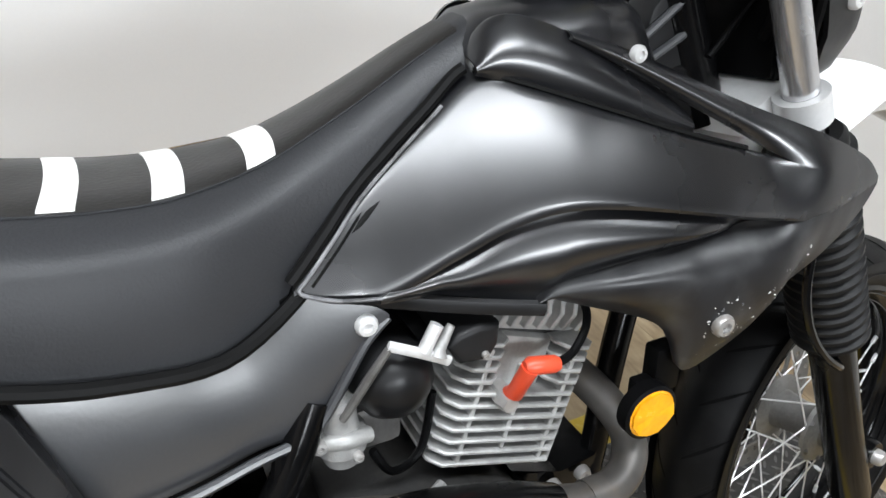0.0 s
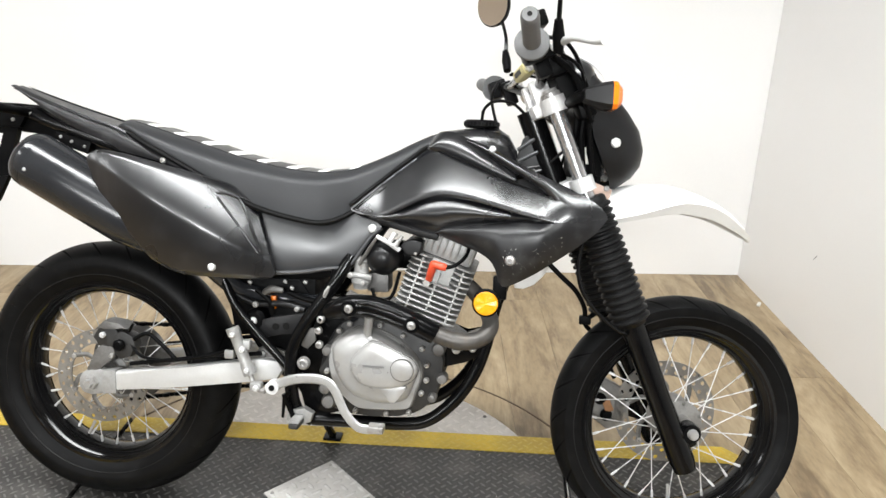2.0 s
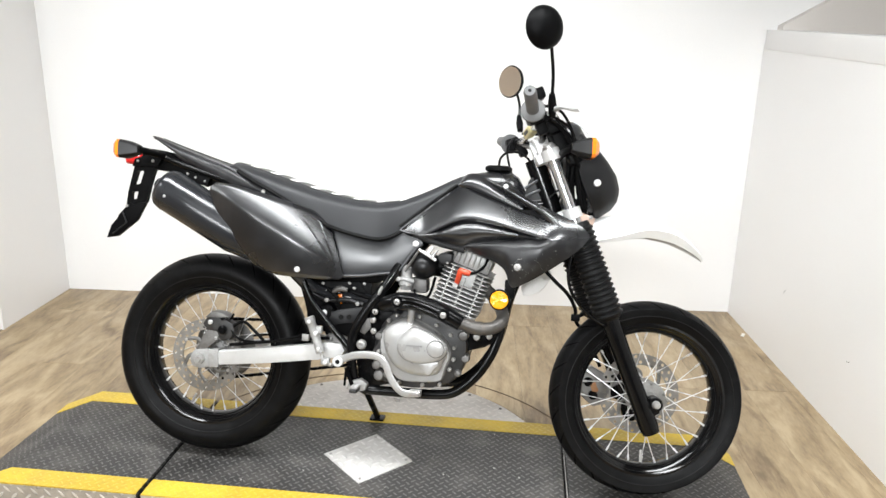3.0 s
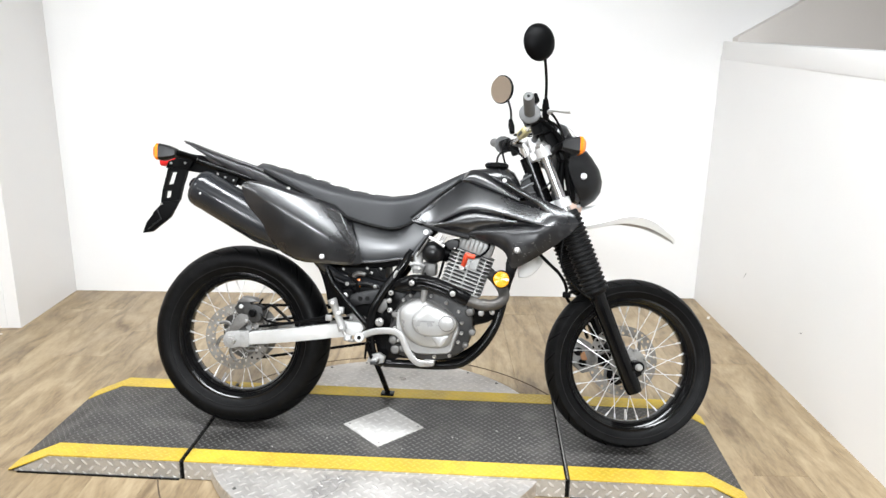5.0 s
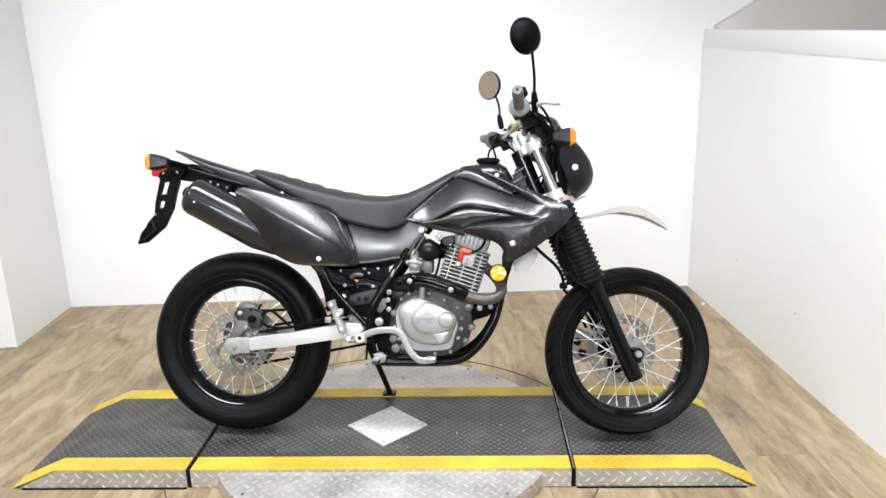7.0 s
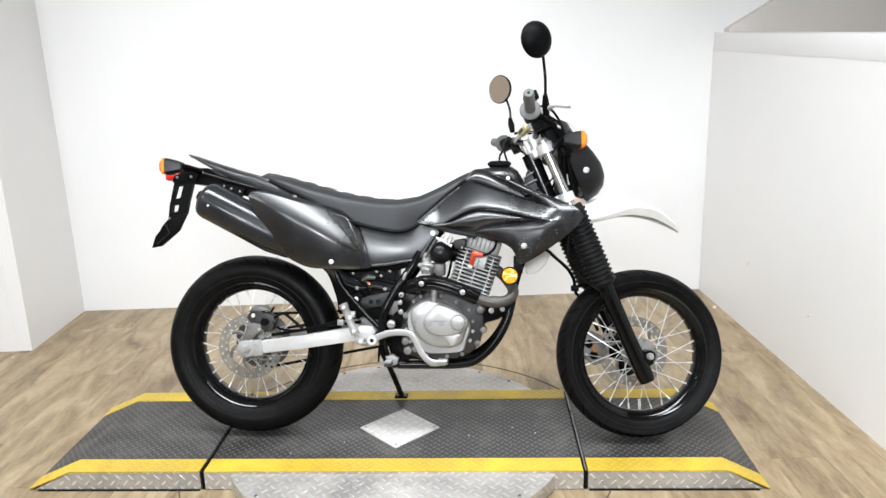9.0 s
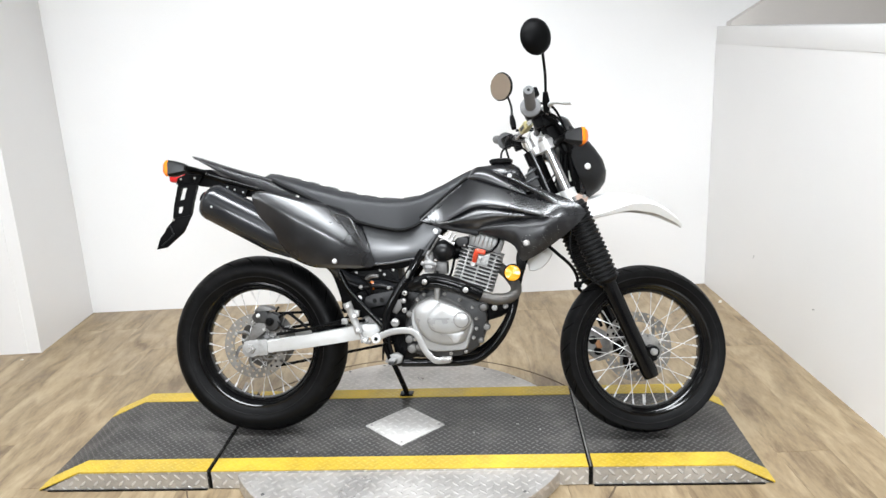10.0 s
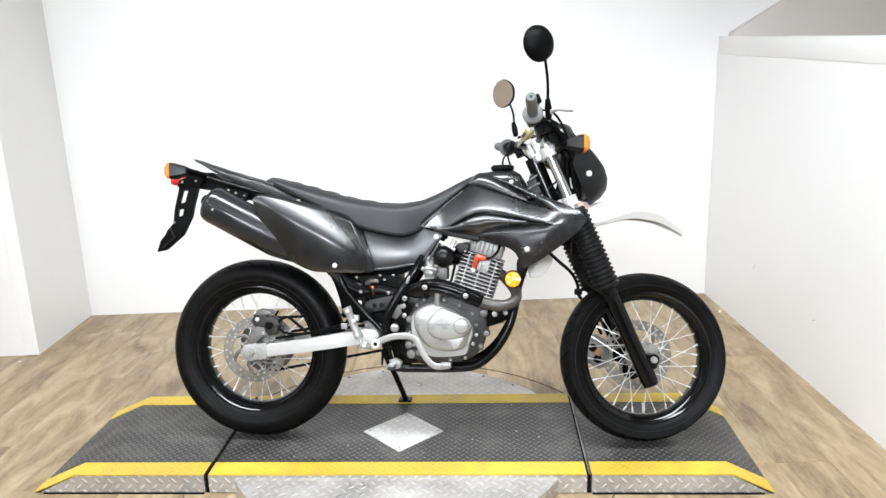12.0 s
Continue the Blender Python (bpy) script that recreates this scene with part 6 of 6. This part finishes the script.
for s in (-1, 1):
    a, b = Vector((-0.02, s * 0.39, 0.301)), Vector((-0.008, s * 0.28, 0.268))
    d = (a - b).normalized()
    grip = part("grip", tube([a, a - d * 0.004, a - d * 0.012, a - d * 0.1, b + d * 0.008], [0.013, 0.0155, 0.0165, 0.0165, 0.017], 20, smooth=False), GRIP_GREY, bars, "grey rubber grip", m=FORK)
    part("grip_hole", tube([a + d * 0.0008, a - d * 0.001], 0.0045, 12, smooth=False), GAP_BLACK, grip, m=FORK)
    part("grip_flange", tube([b + d * 0.01, b + d * 0.005, b - d * 0.002], [0.024, 0.032, 0.032], 28, smooth=False), GRIP_GREY, grip, m=FORK)
    box_c = b - d * 0.03
    part("switch_gear", join(at(box(0, 0, 0, 0.045, 0.045, 0.045, 0.01), *box_c), at(box(0, 0, 0, 0.03, 0.03, 0.06, 0.008), *(b - d * 0.07 + Vector((0.012, 0, -0.01))))), MATT_BLACK, bars, "black switch housing", m=FORK)
    perch = b - d * 0.06
    lever = [perch + Vector((0.028, 0, 0.0)), perch + d * 0.03 + Vector((0.055, 0, -0.004)), b + d * 0.03 + Vector((0.07, 0, -0.028)), b + d * 0.1 + Vector((0.088, 0, -0.072)), b + d * 0.125 + Vector((0.1, 0, -0.086))]
    part("lever", tube(lever, [0.008, 0.008, 0.006, 0.006, 0.008], 10), ALU, bars, "silver hand lever", m=FORK)
    part("lever_perch", at(box(0, 0, 0, 0.045, 0.03, 0.022, 0.006), *(perch + Vector((0.018, 0, 0)))), MATT_BLACK, bars, m=FORK)
    # mirror on its stem
    base_m, tip_m, centre, gaze = ((Vector((1.013, -0.235, 1.055)), Vector((1.0, -0.315, 1.222)), Vector((0.981, -0.33, 1.26)), Vector((-0.55, 0.8, 0.05))) if s < 0 else
                                   (Vector((0.908, 0.235, 1.066)), Vector((0.886, 0.315, 1.197)), Vector((0.862, 0.33, 1.239)), Vector((-0.62, -0.78, -0.06))))
    up_m = (tip_m - base_m).normalized()
    mirror = part("mirror_boot", tube([base_m, base_m + up_m * 0.03, base_m + up_m * 0.06], [0.0095, 0.0115, 0.0075], 12, smooth=False), MATT_BLACK, bars, "round rear-view mirror on a thin black stem")
    part("mirror_stem", tube([base_m + up_m * 0.05, (base_m + tip_m) / 2 + Vector((0.002, s * 0.003, 0.02)), tip_m], 0.0045, 10), FRAME_BLACK, mirror)
    tilt = Matrix.Translation(centre) @ gaze.to_track_quat("-Y", "Z").to_matrix().to_4x4()
    shell = lathe([(0, 0.028), (0.022, 0.026), (0.041, 0.018), (0.0525, 0.005), (0.054, -0.002), (0.051, -0.004), (0, -0.003)], 44)
    part("mirror_shell", shell, MATT_BLACK, mirror, "round black mirror shell", m=tilt)
    part("mirror_glass", lathe([(0, -0.006), (0.05, -0.006), (0.05, -0.003), (0, -0.003)], 44), MIRROR, mirror, "round mirror glass", m=tilt)
part("fluid_reservoir", at(box(0, 0, 0, 0.04, 0.055, 0.03, 0.006), 0.03, -0.2, 0.315), MATT_BLACK, bars, "black brake fluid reservoir", m=FORK)

# brackets and wiring in front of the bars
part("meter_bracket", join(box(0.075, -0.03, 0.2, 0.05, 0.16, 0.09, 0.012), box(0.06, -0.115, 0.235, 0.045, 0.05, 0.05, 0.01), box(0.09, -0.1, 0.14, 0.035, 0.05, 0.06, 0.01)), MATT_BLACK, bike, "black instrument bracket", m=FORK)
for pts in ([(0.05, -0.13, 0.25), (0.095, -0.125, 0.18), (0.08, -0.09, 0.06), (0.06, -0.07, -0.02)], [(0.06, -0.1, 0.24), (0.11, -0.09, 0.16), (0.1, -0.06, 0.05)], [(0.04, -0.16, 0.26), (0.08, -0.15, 0.2), (0.09, -0.12, 0.1)]):
    part("wiring_loom", tube(pts, 0.006, 8), MATT_BLACK, bike, "black taped wiring loom", m=FORK)
part("hose_joint", at(lathe([(0, -0.01), (0.006, -0.01), (0.007, 0.006), (0, 0.006)], 12), 0.07, -0.14, 0.25), STEEL, bike, m=FORK)

# cables and hoses
for pts, r in (([(0.03, -0.23, 0.28), (0.09, -0.16, 0.25), (0.11, -0.09, 0.15), (0.075, -0.05, 0.02), (0.05, 0.0, -0.06)], 0.004),
               ([(0.02, -0.22, 0.27), (0.1, -0.14, 0.2), (0.07, -0.05, 0.09), (0.0, -0.03, 0.05)], 0.0035),
               ([(0.03, 0.22, 0.28), (0.09, 0.14, 0.24), (0.1, 0.08, 0.12), (0.03, 0.03, 0.03)], 0.0035),
               ([(0.03, 0.2, 0.28), (0.1, 0.12, 0.22), (0.12, 0.06, 0.14), (0.06, 0.02, 0.02)], 0.0035),
               ([(-0.01, 0.2, 0.27), (-0.05, 0.12, 0.23), (-0.07, 0.05, 0.13), (-0.06, 0.03, 0.02)], 0.0035)):
    part("control_cable", tube(pts, r, 8), MATT_BLACK, bike, "black control cable", m=FORK)
part("brake_hose", tube([(1.02, -0.03, 0.635), (1.05, -0.035, 0.607), (1.09, -0.03, 0.57), (1.112, -0.02, 0.53), (1.118, 0.0, 0.49), (1.15, 0.03, 0.45), (1.2, 0.075, 0.35)], 0.0055, 10), MATT_BLACK, bike, "black front brake hose")
part("hose_clip", box(1.115, -0.012, 0.503, 0.026, 0.018, 0.02, 0.004), MATT_BLACK, bike)
part("clip_arm", tube([(1.115, -0.012, 0.503), (1.15, 0.03, 0.515), (1.18, 0.06, 0.51)], 0.006, 8), MATT_BLACK, bike)
part("speed_cable", tube([(1.09, -0.128, 0.70), (1.083, -0.135, 0.64), (1.095, -0.14, 0.59), (1.13, -0.138, 0.545), (1.175, -0.13, 0.51), (1.2, -0.1, 0.5)], 0.0045, 8), FRAME_BLACK, bike)
part("coolant_bottle", prism([(0.955, 0.545), (0.95, 0.6), (0.97, 0.64), (1.03, 0.63), (1.035, 0.6), (1.0, 0.555)], 0.09, 0.13, 0.01, n=2), WHITE_PLASTIC, bike, "pale plastic part behind the frame")

# headlight mask
mask_front = lerp([(0.795, 1.16), (0.82, 1.195), (0.845, 1.213), (0.88, 1.219), (0.92, 1.208), (0.96, 1.18), (1.0, 1.143), (1.04, 1.095), (1.06, 1.075)])
mask_back = lerp([(0.795, 1.145), (0.815, 1.135), (0.85, 1.112), (0.9, 1.088), (0.95, 1.075), (1.0, 1.065), (1.04, 1.055), (1.06, 1.05)])
mask_half = lerp([(0.795, 0.036), (0.82, 0.066), (0.86, 0.088), (0.92, 0.098), (0.98, 0.094), (1.03, 0.076), (1.06, 0.054)])
secs = []
for z in np.linspace(0.795, 1.06, 22):
    f, b, h = mask_front(z), mask_back(z), mask_half(z)
    outer = [(b + (f - b) * math.sin(a) ** 0.5 if math.sin(a) > 0 else b, -h * math.cos(a) * (1 - 0.12 * math.sin(a)), z) for a in np.linspace(0, math.pi, 25)]
    inner_ring = [(b + (max(f - 0.006, b) - b) * math.sin(a) ** 0.5 if math.sin(a) > 0 else b, -(h - 0.005) * math.cos(a) * (1 - 0.12 * math.sin(a)), z) for a in np.linspace(math.pi, 0, 25)]
    secs.append(outer + inner_ring)
mask = part("headlight_mask", loft(secs), DARK_PLASTIC, bike, "black headlight fairing", m=TURN_BARS)
for s in (-1, 1):
    bolt(mask, 1.136, s * 0.092, 0.89, 0.0105, 0.006, ALU, side=s, m=TURN_BARS)
lamp = part("headlight", at(lathe([(0, -0.012), (0.04, -0.008), (0.062, 0), (0.066, 0.01), (0.05, 0.05), (0.02, 0.07), (0, 0.07)], 40), 1.15, 0, 0.875, 0, 0, 90), CHROME, bike, "round headlight in the fairing", m=TURN_BARS)
meter = part("instrument", prism([(1.03, 1.03), (1.04, 1.065), (1.085, 1.06), (1.11, 1.02), (1.09, 0.99), (1.04, 0.995)], -0.05, 0.05, 0.012), MATT_BLACK, bike, "black instrument housing", m=TURN_BARS)
hood = [[(1.052 + r * 0.042 * math.cos(a) + 0.012 * h, -0.02 + r * 0.065 * math.sin(a), 1.0 + 0.07 * h - 0.12 * r * 0.042 * math.cos(a)) for a in np.linspace(0, 2 * math.pi, 25)[:-1]] for h, r in ((0, 1.0), (0.35, 1.05), (0.62, 0.95), (0.82, 0.72), (0.95, 0.4), (1.0, 0.1))]
part("meter_cover", loft(hood), GLOSS_BLACK, meter, "glossy black instrument cover", m=TURN_BARS)
part("screen_edge", tube([(1.06, -0.06, 1.068), (1.09, -0.072, 1.05), (1.115, -0.08, 1.02), (1.135, -0.082, 0.985)], 0.005, 8), WHITE_PLASTIC, mask, "pale fairing edge", m=TURN_BARS)
part("lamp_bracket", join(box(1.075, 0, 0.9, 0.03, 0.13, 0.16, 0.008), box(1.09, -0.06, 0.86, 0.05, 0.01, 0.08, 0.003)), MATT_BLACK, bike, m=TURN_BARS)
part("bracket_label", box(1.082, -0.07, 0.862, 0.022, 0.003, 0.035, 0.001, 1), PALE_LABEL, bike, "small pale sticker", m=TURN_BARS)
part("horn", at(lathe([(0, -0.02), (0.03, -0.02), (0.036, -0.01), (0.03, 0.012), (0, 0.016)], 28), 1.1, -0.02, 0.83, 0, 0, 90), MATT_BLACK, bike, m=TURN_BARS)

horn_plate = part("horn_bracket", at(box(0, 0, 0, 0.05, 0.03, 0.024, 0.006), 1.118, -0.045, 0.79, 0, 20, 0), COPPER_PALE, bike, "pale coppery bracket under the fairing", m=TURN_BARS)
bolt(horn_plate, 1.13, -0.062, 0.795, 0.006, 0.004, STEEL, m=TURN_BARS)
for pts in ([(1.06, -0.075, 1.03), (1.07, -0.09, 0.97), (1.065, -0.085, 0.9), (1.075, -0.07, 0.83)], [(1.075, -0.06, 1.02), (1.09, -0.08, 0.95), (1.085, -0.075, 0.88), (1.1, -0.06, 0.82)], [(1.05, -0.05, 0.99), (1.055, -0.08, 0.93), (1.05, -0.06, 0.86)]):
    part("wiring_loom", tube(pts, 0.0065, 8), MATT_BLACK, bike, "black taped wiring loom", m=TURN_BARS)

# front fender
fen_top = lerp([(1.02, 0.735), (1.06, 0.762), (1.1, 0.78), (1.143, 0.793), (1.198, 0.808), (1.271, 0.811), (1.32, 0.801), (1.365, 0.786), (1.41, 0.763), (1.44, 0.742), (1.475, 0.7)])
fen_edge = lerp([(1.02, 0.705), (1.06, 0.71), (1.1, 0.715), (1.146, 0.723), (1.215, 0.736), (1.27, 0.748), (1.305, 0.752), (1.378, 0.741), (1.43, 0.718), (1.475, 0.694)])
fen_lip = soft_lerp([(1.02, 0.004), (1.17, 0.006), (1.25, 0.012), (1.32, 0.022), (1.4, 0.022), (1.45, 0.012), (1.475, 0.002)])
fen_half = lerp([(1.02, 0.055), (1.1, 0.062), (1.2, 0.066), (1.3, 0.062), (1.4, 0.05), (1.45, 0.034), (1.475, 0.012)])


def soft3(f, x):
    return (f(x - 0.02) + f(x) * 2 + f(x + 0.02)) / 4 if 1.05 < x < 1.45 else f(x)


secs = []
for x in np.linspace(1.02, 1.475, 44):
    hi, h, turn = soft3(fen_top, x), soft3(fen_half, x), fen_lip(x)
    lo = min(soft3(fen_edge, x) + turn, hi - 0.004)
    arc = [(q, abs(q)) for q in np.linspace(-1, 1, 17)]
    top_ring = [(x, h * q, lo + (hi - lo) * (1 - a ** 2.6)) for q, a in arc]
    low_ring = [(x, (h - 0.003 - 0.8 * turn) * q, lo + (hi - lo) * (1 - a ** 2.6) - 0.0035 - turn) for q, a in reversed(arc)]
    secs.append(top_ring + low_ring)
part("front_fender", loft(secs), WHITE_PLASTIC, bike, "white plastic high front fender", m=TURN_BARS)

# front brake caliper on the far fork leg
fc = part("front_caliper", prism([(-0.085, -0.5), (-0.07, -0.47), (-0.03, -0.47), (-0.005, -0.5), (-0.005, -0.56), (-0.03, -0.59), (-0.07, -0.585), (-0.09, -0.55)], 0.06, 0.1, 0.008), HUB_ALU, bike, "grimy cast front brake caliper", m=FORK)
part("caliper_pad", prism([(-0.06, -0.545), (-0.058, -0.515), (-0.04, -0.515), (-0.04, -0.545)], 0.05, 0.058, 0.003), COPPER, fc, "rusty brown brake pad", m=FORK)
for z in (-0.508, -0.55):
    part("caliper_piston", at(lathe([(0, -0.008), (0.01, -0.008), (0.014, -0.003), (0.014, 0.004), (0, 0.004)], 20), -0.06, 0.056, z), MATT_BLACK, fc, m=FORK)
part("caliper_bracket", prism([(-0.02, -0.5), (0.03, -0.52), (0.05, -0.57), (0.03, -0.61), (-0.01, -0.58)], 0.078, 0.092, 0.003), FRAME_BLACK, fc, m=FORK)

# ---- floor planks ----
plank_mesh = {}


def plank_data(length):
    if length not in plank_mesh:
        bm = box(0, 0, -0.002, 0.1795, length - 0.0012, 0.004, 0.0006, 1)
        me = bpy.data.meshes.new("plank")
        bm.to_mesh(me)
        bm.free()
        me.materials.append(PLANK)
        plank_mesh[length] = me
    return plank_mesh[length]


rnd = random.Random(11)
for i in range(37):
    x = 1.4 - 0.18 * (i + 0.5)
    y = 0.1 - 1.2 * rnd.random()
    first = True
    top = 0.0
    while top > -6.59:
        length = round(0.3 * (1 + rnd.randrange(3)), 2) if first else round(min(1.2, top + 6.6), 2)
        first = False
        ob = new("plank", plank_data(length))
        ob.parent = floor
        ob.matrix_parent_inverse = Matrix.Identity(4)
        ob.matrix_local = floor.matrix_world.inverted() @ ROOM @ pose(x, top - length / 2, 0.0)
        top -= length
